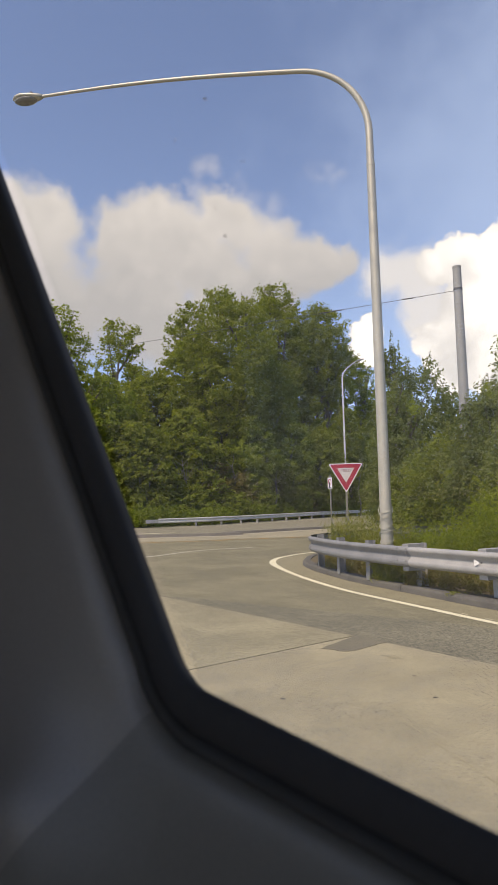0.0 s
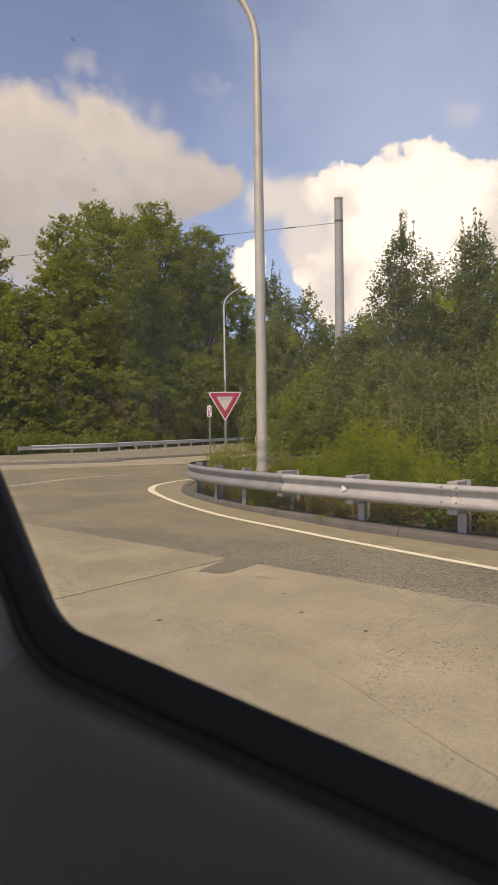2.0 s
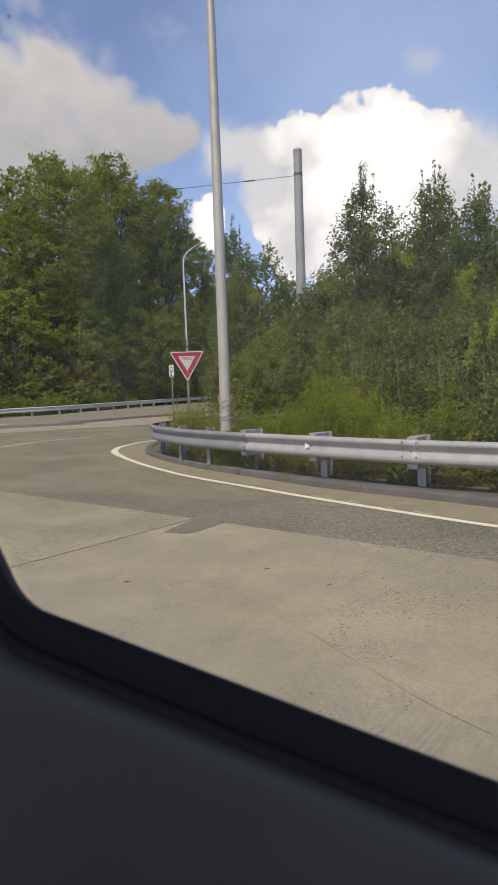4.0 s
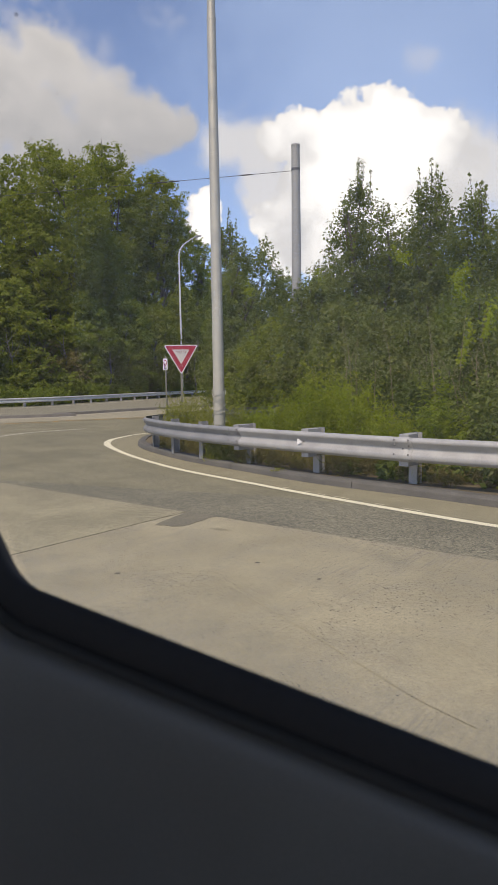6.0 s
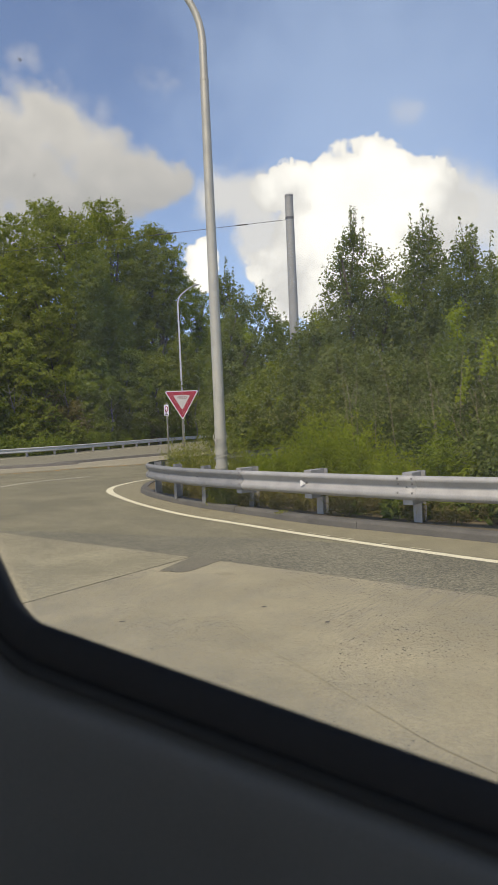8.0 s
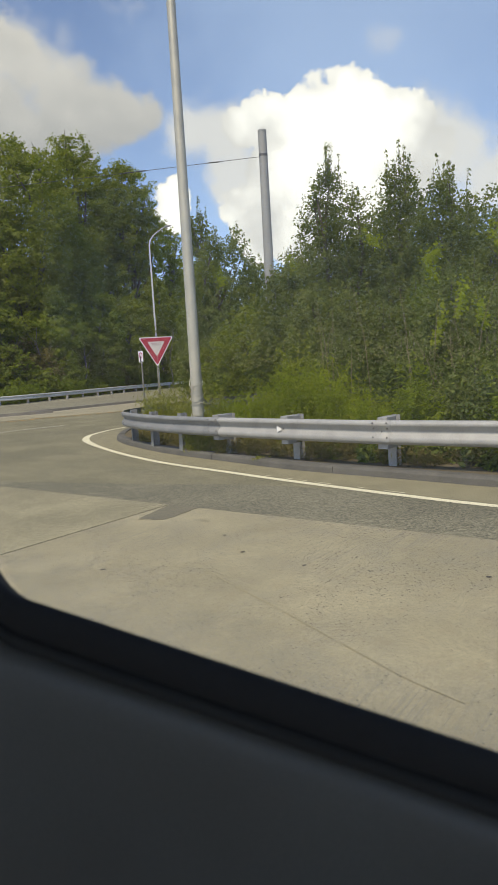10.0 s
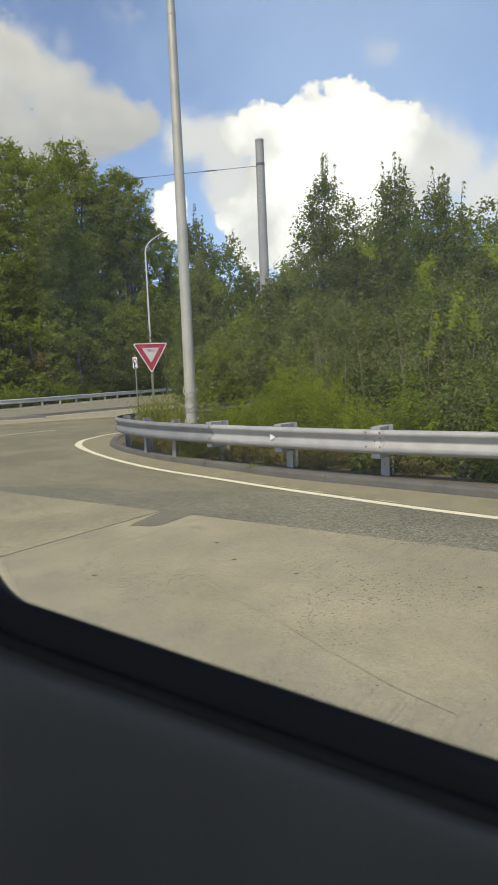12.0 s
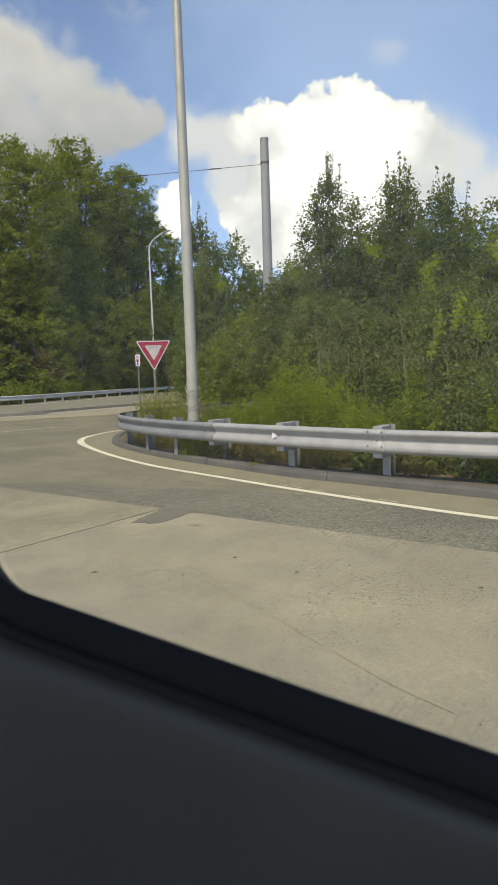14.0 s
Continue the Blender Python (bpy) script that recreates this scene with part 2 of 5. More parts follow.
def mat_plain(name, c1, c2, scale=6.0, rough=0.8, metal=0.0, fine=60.0, relief=0.25, depth=0.003, spots=None):
    m, nt, b = node_mat(name)
    big = tex_noise(nt, scale, 5.0, 0.62)
    small = tex_noise(nt, fine, 4.0, 0.7)
    base = blend(nt, band(nt, big, 0.32, 0.68), c1, c2)
    base = blend(nt, 0.5, base, blend(nt, band(nt, small, 0.25, 0.75), (0.7, 0.7, 0.7), (1.25, 1.25, 1.25)), "MULTIPLY")
    if spots:
        base = blend(nt, band(nt, tex_noise(nt, scale * 3.1, 6.0, 0.7), 0.60, 0.72, 0, 0.8), base, spots)
    nt.links.new(base, b.inputs["Base Color"])
    b.inputs["Roughness"].default_value, b.inputs["Metallic"].default_value = rough, metal
    nt.links.new(band(nt, big, 0.2, 0.8, max(0.05, rough - 0.12), min(1.0, rough + 0.12)), b.inputs["Roughness"])
    bump(nt, b, small, relief, depth)
    return m


def mat_paint_line(name, paint, under):
    m, nt, b = node_mat(name)
    wear = tex_noise(nt, 9.0, 6.0, 0.7)
    grit = tex_noise(nt, 90.0, 3.0, 0.7)
    f = band(nt, calc(nt, "ADD", calc(nt, "MULTIPLY", wear, 0.75), calc(nt, "MULTIPLY", grit, 0.35)), 0.62, 0.72, 0.0, 0.85)
    nt.links.new(blend(nt, f, paint, under), b.inputs["Base Color"])
    b.inputs["Roughness"].default_value = 0.7
    bump(nt, b, grit, 0.3, 0.002)
    return m


def mat_leaf(name, dark, light, odd=None, trans=0.42, rough=0.62):
    m, nt, b = node_mat(name)
    g = nt.nodes.new("ShaderNodeNewGeometry")
    isl = g.outputs["Random Per Island"]
    zone = tex_noise(nt, 0.9, 3.0, 0.6)
    f = calc(nt, "ADD", calc(nt, "MULTIPLY", isl, 0.55), band(nt, zone, 0.3, 0.7, 0.0, 0.5))
    col = blend(nt, f, dark, light)
    if odd:
        col = blend(nt, band(nt, isl, 0.955, 0.965, 0, 0.9), col, odd)
    nt.links.new(col, b.inputs["Base Color"])
    b.inputs["Roughness"].default_value = rough
    b.inputs["Specular IOR Level"].default_value = 0.3
    t = nt.nodes.new("ShaderNodeBsdfTranslucent")
    nt.links.new(blend(nt, 1.0, col, (1.7, 1.75, 0.6), "MULTIPLY"), t.inputs["Color"])
    mix = nt.nodes.new("ShaderNodeMixShader")
    mix.inputs[0].default_value = trans
    nt.links.new(b.outputs[0], mix.inputs[1])
    nt.links.new(t.outputs[0], mix.inputs[2])
    nt.links.new(mix.outputs[0], nt.nodes["Material Output"].inputs["Surface"])
    return m


ASPHALT = mat_asphalt("worn_tan_asphalt", (0.176, 0.160, 0.098), (0.228, 0.207, 0.128), (0.125, 0.115, 0.078), 56.0, 0.62)
COARSE = mat_asphalt("coarse_grey_asphalt", (0.156, 0.145, 0.098), (0.204, 0.189, 0.128), (0.118, 0.109, 0.078), 52.0, 0.85)
CONCRETE = mat_concrete()
WORN_SLAB = mat_asphalt("worn_aggregate_concrete", (0.245, 0.221, 0.140), (0.318, 0.286, 0.181), (0.200, 0.181, 0.118), 56.0, 0.52)
SAND = mat_plain("sandy_gutter", (0.215, 0.192, 0.118), (0.280, 0.252, 0.158), 2.5, 0.9, relief=0.6, depth=0.006, spots=(0.22, 0.19, 0.14))
KERB = mat_plain("dark_kerb_concrete", (0.088, 0.083, 0.074), (0.128, 0.120, 0.106), 3.0, 0.85, spots=(0.16, 0.146, 0.122))
SOIL = mat_plain("dry_soil", (0.10, 0.078, 0.045), (0.17, 0.135, 0.08), 2.5, 0.95, relief=0.8, depth=0.03, fine=25)
GRASSY = mat_plain("rough_grass_ground", (0.045, 0.062, 0.018), (0.085, 0.095, 0.03), 0.6, 0.95, relief=0.8, depth=0.05, fine=12)
PATCH = mat_plain("asphalt_patch", (0.145, 0.132, 0.092), (0.190, 0.172, 0.120), 3.0, 0.85, fine=80, relief=0.5, depth=0.005)
SCAR = mat_plain("scraped_concrete", (0.15, 0.133, 0.092), (0.21, 0.188, 0.13), 20.0, 0.85)
SCRAPE = mat_plain("rubbed_concrete", (0.295, 0.262, 0.166), (0.385, 0.342, 0.218), 22.0, 0.85, spots=(0.36, 0.32, 0.205))
TAR = mat_plain("joint_filler", (0.05, 0.045, 0.04), (0.09, 0.08, 0.07), 8.0, 0.8)
LINE_W = mat_paint_line("worn_white_paint", (0.74, 0.69, 0.49), (0.34, 0.30, 0.22))
LINE_F = mat_paint_line("faded_white_paint", (0.50, 0.47, 0.38), (0.30, 0.27, 0.20))
LINE_Y = mat_paint_line("worn_yellow_paint", (0.36, 0.21, 0.05), (0.26, 0.18, 0.09))
FAR_ROAD = mat_plain("far_road_concrete", (0.268, 0.240, 0.162), (0.338, 0.304, 0.208), 0.5, 0.85)
FAR_DULL = mat_plain("far_carriageway", (0.185, 0.170, 0.118), (0.240, 0.220, 0.155), 0.5, 0.85)
# far rail's zinc, lightened to carry the sunlight its shaded face lacks
GALV_FAR_LIT = mat_plain("pale_sunlit_zinc", (0.50, 0.50, 0.48), (0.62, 0.62, 0.60), 1.0, 0.6, 0.05, relief=0.03)
POST_DULL = mat_plain("dull_olive_post_steel", (0.16, 0.155, 0.125), (0.22, 0.21, 0.175), 4.0, 0.7, 0.2, relief=0.05)
PALE_STEM = mat_plain("pale_dry_vine", (0.42, 0.40, 0.34), (0.52, 0.50, 0.43), 6.0, 0.9)
MEDIAN = mat_plain("stained_median_concrete", (0.12, 0.11, 0.10), (0.18, 0.165, 0.145), 1.5, 0.9)
GALV = mat_plain("galvanised_steel", (0.31, 0.306, 0.30), (0.40, 0.395, 0.386), 3.5, 0.62, 0.15, fine=140, relief=0.06, depth=0.001)
# dirty steel for the rail's nose, its weaker light also put into the colour
GALV_NOSE_SHADED = mat_plain("dirty_shaded_galvanised_steel", (0.18, 0.184, 0.192), (0.26, 0.264, 0.27), 3.0, 0.65, 0.15, fine=90, relief=0.10, depth=0.002, spots=(0.17, 0.155, 0.13))
GALV_POST = mat_plain("galvanised_post_steel", (0.32, 0.317, 0.31), (0.41, 0.405, 0.395), 5.0, 0.6, 0.3, fine=120, relief=0.08, depth=0.001)
ALU = mat_plain("weathered_aluminium", (0.42, 0.40, 0.345), (0.50, 0.475, 0.41), 4.0, 0.48, 0.35, fine=90, relief=0.05, depth=0.001)
POLE_GREY = mat_plain("grey_painted_steel", (0.27, 0.275, 0.28), (0.34, 0.34, 0.335), 1.5, 0.6, 0.1, fine=50, relief=0.06)
PALE_POLE = mat_plain("pale_painted_pole", (0.60, 0.59, 0.55), (0.70, 0.69, 0.65), 2.0, 0.5, relief=0.03)
BOLT = mat_plain("dull_bolt_steel", (0.10, 0.10, 0.11), (0.20, 0.19, 0.19), 40, 0.5, 0.7)
FADED = mat_plain("sign_faded_white", (0.50, 0.47, 0.46), (0.58, 0.55, 0.53), 3.0, 0.5, relief=0.02)
RED = mat_plain("sign_red", (0.30, 0.016, 0.036), (0.36, 0.022, 0.045), 3.0, 0.45, relief=0.02)
WHITE = mat_plain("sign_white", (0.72, 0.70, 0.70), (0.80, 0.78, 0.77), 3.0, 0.45, relief=0.02)
BLACK = mat_plain("sign_black", (0.02, 0.02, 0.022), (0.035, 0.035, 0.035), 3.0, 0.5, relief=0.02)
WIRE = mat_plain("cable_black", (0.06, 0.06, 0.06), (0.09, 0.09, 0.09), 3.0, 0.6, relief=0.02)
LENS = mat_plain("lamp_lens", (0.16, 0.155, 0.14), (0.22, 0.21, 0.19), 5.0, 0.25, relief=0.02)
BARK = mat_plain("bark", (0.085, 0.072, 0.055), (0.15, 0.13, 0.10), 3.0, 0.95, fine=18, relief=0.9, depth=0.03)
PALE_BARK = mat_plain("pale_bark", (0.13, 0.12, 0.10), (0.21, 0.19, 0.16), 3.0, 0.9, fine=18, relief=0.7, depth=0.02)
DRY_STEM = mat_plain("dry_stems", (0.19, 0.15, 0.09), (0.29, 0.24, 0.15), 6.0, 0.9)
LEAF_OAK = mat_leaf("leaf_tall_tree", (0.104, 0.136, 0.021), (0.216, 0.240, 0.044), None, 0.5)
LEAF_WOOD = mat_leaf("leaf_wood", (0.108, 0.142, 0.020), (0.225, 0.250, 0.038), None, 0.46)
LEAF_LIME = mat_leaf("leaf_light", (0.110, 0.154, 0.016), (0.218, 0.254, 0.033))
LEAF_PEAR = mat_leaf("leaf_glossy", (0.066, 0.094, 0.028), (0.175, 0.200, 0.058), (0.20, 0.24, 0.04), 0.38, 0.55)
LEAF_SHRUB = mat_leaf("leaf_shrub", (0.076, 0.100, 0.026), (0.170, 0.192, 0.054), (0.22, 0.23, 0.05), 0.40, 0.58)
LEAF_VINE = mat_leaf("leaf_vine", (0.130, 0.182, 0.012), (0.280, 0.330, 0.026), None, 0.48)
LEAF_BROAD = mat_leaf("leaf_broad_weed", (0.078, 0.112, 0.020), (0.172, 0.210, 0.042))
LEAF_TALL = mat_leaf("leaf_tall_weed", (0.118, 0.160, 0.014), (0.240, 0.285, 0.028), None, 0.45)
LEAF_WEED = mat_leaf("leaf_weed", (0.140, 0.185, 0.012), (0.285, 0.325, 0.022), (0.32, 0.30, 0.04), 0.45)
LEAF_GRASS = mat_leaf("leaf_grass", (0.135, 0.152, 0.024), (0.262, 0.266, 0.052), (0.32, 0.26, 0.10), 0.42)
LEAF_DRY = mat_leaf("leaf_dry_grass", (0.120, 0.108, 0.036), (0.240, 0.205, 0.085), (0.10, 0.15, 0.02))
LEAF_RED = mat_leaf("leaf_red", (0.20, 0.035, 0.02), (0.30, 0.07, 0.03))
DOOR_PLASTIC = mat_plain("dark_grey_door_plastic", (0.070, 0.066, 0.057), (0.080, 0.076, 0.065), 9.0, 0.55, fine=500, relief=0.25, depth=0.0006)
PILLAR_PLASTIC = mat_plain("warm_grey_trim_plastic", (0.098, 0.088, 0.076), (0.110, 0.099, 0.086), 9.0, 0.42, fine=500, relief=0.25, depth=0.0006)
LIP_RUBBER = mat_plain("dark_grey_rubber", (0.011, 0.0105, 0.009), (0.016, 0.015, 0.0125), 9.0, 0.85, fine=200, relief=0.1, depth=0.0005)
RUBBER = mat_plain("black_rubber", (0.009, 0.009, 0.009), (0.014, 0.0135, 0.013), 9.0, 0.85, fine=200, relief=0.1, depth=0.0005)
SPECK = mat_plain("dried_dirt", (0.45, 0.43, 0.40), (0.55, 0.52, 0.48), 200.0, 0.9)
CABIN = mat_plain("cabin_lining", (0.16, 0.155, 0.15), (0.19, 0.185, 0.18), 5.0, 0.9)


# ---- building tools ----
def link_mesh(name, bm, material, parent=None, label="", smooth=False):
    me = bpy.data.meshes.new(name)
    bm.to_mesh(me)
    bm.free()
    me.materials.append(material)
    if smooth:
        me.polygons.foreach_set("use_smooth", [True] * len(me.polygons))
    ob = new(name, me)
    if parent is not None:
        ob.parent = parent
    if label:
        ob["label"] = label
    return ob


def part(name, bm, material, parent, label="", smooth=False):
    return link_mesh(name, bm, material, parent, label, smooth)


def empty(name, x=0.0, y=0.0, z=0.0, rz=0.0):
    e = new(name)
    e.matrix_basis = pose(x, y, z, 0, 0, rz)
    e.empty_display_size = 0.2
    return e


def box_bm(sx, sy, sz, cx=0.0, cy=0.0, cz=0.0, bevel=0.0, bm=None):
    bm = bm or bmesh.new()
    r = bmesh.ops.create_cube(bm, size=1.0)
    vs = r["verts"]
    bmesh.ops.scale(bm, vec=(sx, sy, sz), verts=vs)
    bmesh.ops.translate(bm, vec=(cx, cy, cz), verts=vs)
    if bevel:
        es = list({e for v in vs for e in v.link_edges})
        bmesh.ops.bevel(bm, geom=es, offset=bevel, segments=2, profile=0.7, affect="EDGES")
    return bm


def tube_bm(path, radii, n=12, bm=None, caps=True):
    """A round tube along points, with a radius at each."""
    bm = bm or bmesh.new()
    path = [Vector(p) for p in path]
    rings, side = [], None
    for i, p in enumerate(path):
        d = (path[min(i + 1, len(path) - 1)] - path[max(i - 1, 0)]).normalized()
        if side is None:
            side = d.orthogonal().normalized()
        side = (side - d * side.dot(d)).normalized()
        up = d.cross(side)
        r = radii[i] if isinstance(radii, (list, tuple)) else radii
        rings.append([bm.verts.new(p + (side * math.cos(a) + up * math.sin(a)) * r) for a in [2 * math.pi * k / n for k in range(n)]])
    for a, b in zip(rings, rings[1:]):
        for k in range(n):
            bm.faces.new((a[k], a[(k + 1) % n], b[(k + 1) % n], b[k]))
    if caps:
        bm.faces.new([bm.verts.new(v.co) for v in rings[0][::-1]])
        bm.faces.new([bm.verts.new(v.co) for v in rings[-1]])
    return bm


def smooth_path(pts, step=0.25):
    """Catmull-Rom through the control points, resampled at even steps."""
    P = [Vector(p) for p in pts]
    P = [P[0] * 2 - P[1]] + P + [P[-1] * 2 - P[-2]]
    out = []
    for i in range(1, len(P) - 2):
        a, b, c, d = P[i - 1:i + 3]
        n = 24
        for k in range(n):
            t = k / n
            out.append(0.5 * ((2 * b) + (c - a) * t + (2 * a - 5 * b + 4 * c - d) * t * t + (3 * b - a - 3 * c + d) * t ** 3))
    out.append(P[-2])
    dist = [0.0]
    for a, b in zip(out, out[1:]):
        dist.append(dist[-1] + (b - a).length)
    m = max(2, int(dist[-1] / step))
    res, j = [], 0
    for k in range(m + 1):
        s = dist[-1] * k / m
        while j < len(dist) - 2 and dist[j + 1] < s:
            j += 1
        f = (s - dist[j]) / max(1e-9, dist[j + 1] - dist[j])
        res.append(out[j].lerp(out[j + 1], min(1.0, f)))
    return res


def sides(path):
    """The horizontal normal to the right of the way at each point."""
    out = []
    for i in range(len(path)):
        d = path[min(i + 1, len(path) - 1)] - path[max(i - 1, 0)]
        out.append(Vector((d.y, -d.x, 0)).normalized())
    return out


def sweep_bm(path, profile, closed=False, bm=None, caps=False):
    """Sweep a profile of (across to the right, up) along a path."""
    bm = bm or bmesh.new()
    rows = []
    for p, n in zip(path, sides(path)):
        rows.append([bm.verts.new(p + n * a + Vector((0, 0, b))) for a, b in profile])
    m = len(profile)
    for a, b in zip(rows, rows[1:]):
        for k in range(m if closed else m - 1):
            k2 = (k + 1) % m
            bm.faces.new((a[k], a[k2], b[k2], b[k]))
    if caps and closed:
        bm.faces.new(rows[0])
        bm.faces.new(rows[-1][::-1])
    bmesh.ops.recalc_face_normals(bm, faces=bm.faces)
    return bm


def sheet_bm(outline, z=0.0, depth=0.0):
    bm = bmesh.new()
    top = [bm.verts.new((x, y, z)) for x, y in outline]
    f = bm.faces.new(top)
    if f.calc_center_median() is not None:
        bm.normal_update()
        if f.normal.z < 0:
            f.normal_flip()
    if depth:
        r = bmesh.ops.extrude_face_region(bm, geom=[f])
        vs = [v for v in r["geom"] if isinstance(v, bmesh.types.BMVert)]
        bmesh.ops.translate(bm, vec=(0, 0, -depth), verts=vs)
        bmesh.ops.recalc_face_normals(bm, faces=bm.faces)
    return bm


# ---- ground and road ----
ground = tagged(link_mesh("ground", sheet_bm([(-1500, -1500), (1500, -1500), (1500, 1500), (-1500, 1500)], -0.06), GRASSY), "rough green grass ground reaching the horizon", "ground", kind="structure")
road = tagged(link_mesh("road", sheet_bm([(-90, -30), (40, -30), (40, 34), (30, 40), (-90, 32)], 0.0, 0.05), ASPHALT), "weathered tan-grey asphalt road with worn aggregate", "road", kind="structure")
FAR_RAIL = smooth_path([(-7.0, 47.6, 0), (-2.1, 51.7, 0), (2.9, 59.3, 0), (9.5, 69.3, 0), (16.3, 78.2, 0), (25, 90, 0)], 1.0)[::-1]
far_road = tagged(link_mesh("far_road", sheet_bm([(-90, 31.0), (-5.6, 33.9), (-1.4, 35.4), (3.6, 39.4), (14, 46), (40, 62), (60, 100), (24, 92), (15.5, 79), (8.7, 70), (2.1, 60), (-3.0, 52.4), (-7.5, 48.4), (-90, 30 + 9)], 0.010, 0.05), FAR_DULL), "grey-tan concrete carriageway beyond the low median", "road", kind="structure")

# concrete lane: slabs proud of the asphalt beside them, with an open joint between
E0, E1 = Vector((3.67, 4.59, 0)), Vector((-1.6, 11.5, 0))
ED = (E1 - E0).normalized()
EN = Vector((-ED.y, ED.x, 0))
JOINTS = [-9.0, -4.42, 4.08, 9.2]
for k, (a, b) in enumerate(zip(JOINTS, JOINTS[1:])):
    base = E0 + ED * (a + 0.012)
    tip = E0 + ED * (b - 0.012)
    for j in range(3):
        i0, i1 = EN * (j * 3.75 + (0.008 if j else 0)), EN * ((j + 1) * 3.75 - 0.008)
        pts = [base + i0, tip + i0, tip + i1, base + i1]
        bm = sheet_bm([(p.x, p.y) for p in pts], 0.012, 0.012)
        part("concrete_slab", bm, WORN_SLAB if k == 2 else CONCRETE, road, "worn slab with bared aggregate" if k == 2 else "")
part("joint_filler", sheet_bm([tuple((E0 + ED * s + EN * w)[:2]) for s, w in ((-9, 0.01), (9.2, 0.01), (9.2, 11.2), (-9, 11.2))], 0.005), TAR, road)
strip_pts = [E0 + ED * s + EN * w for s, w in ((-9, 0.02), (9.0, 0.02), (8.2, -0.35), (6.0, -0.9), (4.0, -1.5), (2.0, -1.72), (0.0, -1.62), (-2.0, -1.55), (-9, -1.5))]
part("asphalt_strip", sheet_bm([(p.x, p.y) for p in strip_pts], 0.002), COARSE, road, "coarse grey asphalt strip along the slabs")
part("asphalt_patch", sheet_bm([(0.74, 7.20), (0.84, 7.36), (0.90, 7.41), (1.03, 7.60), (1.08, 7.64), (1.21, 7.82), (1.27, 7.76), (1.36, 7.66), (1.40, 7.58), (1.51, 7.44), (1.40, 7.37), (1.33, 7.28), (1.22, 7.20), (1.13, 7.10), (1.01, 7.04), (0.92, 7.06), (0.86, 7.14)], 0.017, 0.004), PATCH, road, "dark asphalt repair patch")
# loose dark crumbs and popouts on the slabs
rng = random.Random(4)
for x, y, s in ((0.23, 5.44, 0.026), (1.46, 6.03, 0.018), (1.46, 5.38, 0.022), (1.82, 4.77, 0.022), (2.94, 3.89, 0.022)):
    bm = bmesh.new()
    ring = [bm.verts.new((x + s * (0.7 + 0.7 * rng.random()) * math.cos(a), y + 0.75 * s * (0.6 + 0.7 * rng.random()) * math.sin(a), 0.0165)) for a in [k * math.pi / 4 for k in range(8)]]
    bm.faces.new(ring)
    top = bm.verts.new((x, y, 0.0185))
    bmesh.ops.delete(bm, geom=list(bm.faces), context="FACES_ONLY")
    for k in range(8):
        bm.faces.new((ring[k], ring[(k + 1) % 8], top))
    part("tar_spot", bm, TAR, road)

for k in range(3):
    x0, y0 = 1.30 + 0.035 * k, 6.82 - 0.060 * k
    part("slab_scar", sheet_bm([(x0, y0), (x0 + 0.15, y0 - 0.028), (x0 + 0.152, y0 - 0.020), (x0 + 0.01, y0 + 0.009)], 0.0165), SCAR, road, "dark scrape on the slab")

# a long shallow scrape across the slabs, broken into lengths
scrape = smooth_path([(1.00, 5.28, 0), (1.16, 4.55, 0), (1.30, 4.03, 0), (1.41, 3.57, 0), (1.50, 3.20, 0), (1.60, 2.80, 0), (1.70, 2.54, 0), (1.80, 2.30, 0)], 0.03)
for first, count in ((2, 22), (26, 18), (46, 20), (68, 30)):
    seg = scrape[first:first + count]
    if len(seg) > 2:
        part("slab_scar", sweep_bm(seg, [(0.0, 0.0165), (0.012, 0.0165)]), SCRAPE, road, "shallow scrape on the slab")

# painted lines
EDGE = smooth_path([(9.2, -2.2, 0), (7.4, 1.4, 0), (5.9, 3.7, 0), (4.61, 5.76, 0), (3.99, 6.90, 0), (3.14, 8.68, 0), (2.61, 9.91, 0), (1.95, 11.44, 0), (1.58, 12.53, 0), (1.17, 14.1, 0), (0.80, 16.0, 0), (0.63, 17.5, 0), (0.80, 18.8, 0), (1.28, 19.8, 0), (1.78, 20.5, 0), (3.6, 22.2, 0), (8, 25, 0), (16, 29, 0), (32, 36, 0)], 0.15)
line_bm = bmesh.new()
rows_l = []
for p, n in zip(EDGE, sides(EDGE)):
    wide = 0.128 + 0.06 * math.exp(-((p.y - 17.6) / 1.5) ** 2)
    rows_l.append([line_bm.verts.new(p + n * a + Vector((0, 0, 0.0065))) for a in (-0.160, -0.160 + wide)])
for a, c in zip(rows_l, rows_l[1:]):
    line_bm.faces.new((a[0], a[1], c[1], c[0]))
bmesh.ops.recalc_face_normals(line_bm, faces=line_bm.faces)
tagged(link_mesh("edge_line", line_bm, LINE_W), "worn cream-white painted edge line on the asphalt", "road marking", kind="structure")
edge_line = bpy.data.objects["edge_line"]
near_i = min(range(len(EDGE)), key=lambda i: (EDGE[i] - Vector((3.10, 8.80, 0))).length)
across = sides(EDGE)
for first, count in ((0, 1), (-2, 1), (-4, 2), (-9, 1), (-12, 2), (3, 1)):
    i = near_i + first
    a0, a1, w = EDGE[i], EDGE[i - count], across[i]
    part("paint_fragment", sheet_bm([tuple(q[:2]) for q in (a0 + w * 0.022, a1 + w * 0.020, a1 + w * 0.040, a0 + w * 0.036)], 0.0075), LINE_W, edge_line)
tagged(link_mesh("yellow_line", sweep_bm(smooth_path([(-40, 25.5, 0), (-5.0, 28.6, 0), (-1.2, 29.7, 0), (2.7, 30.5, 0), (20, 36, 0)], 0.5), [(0, 0.006), (0.22, 0.006)]), LINE_Y), "faded yellow painted line", "road marking", kind="structure")
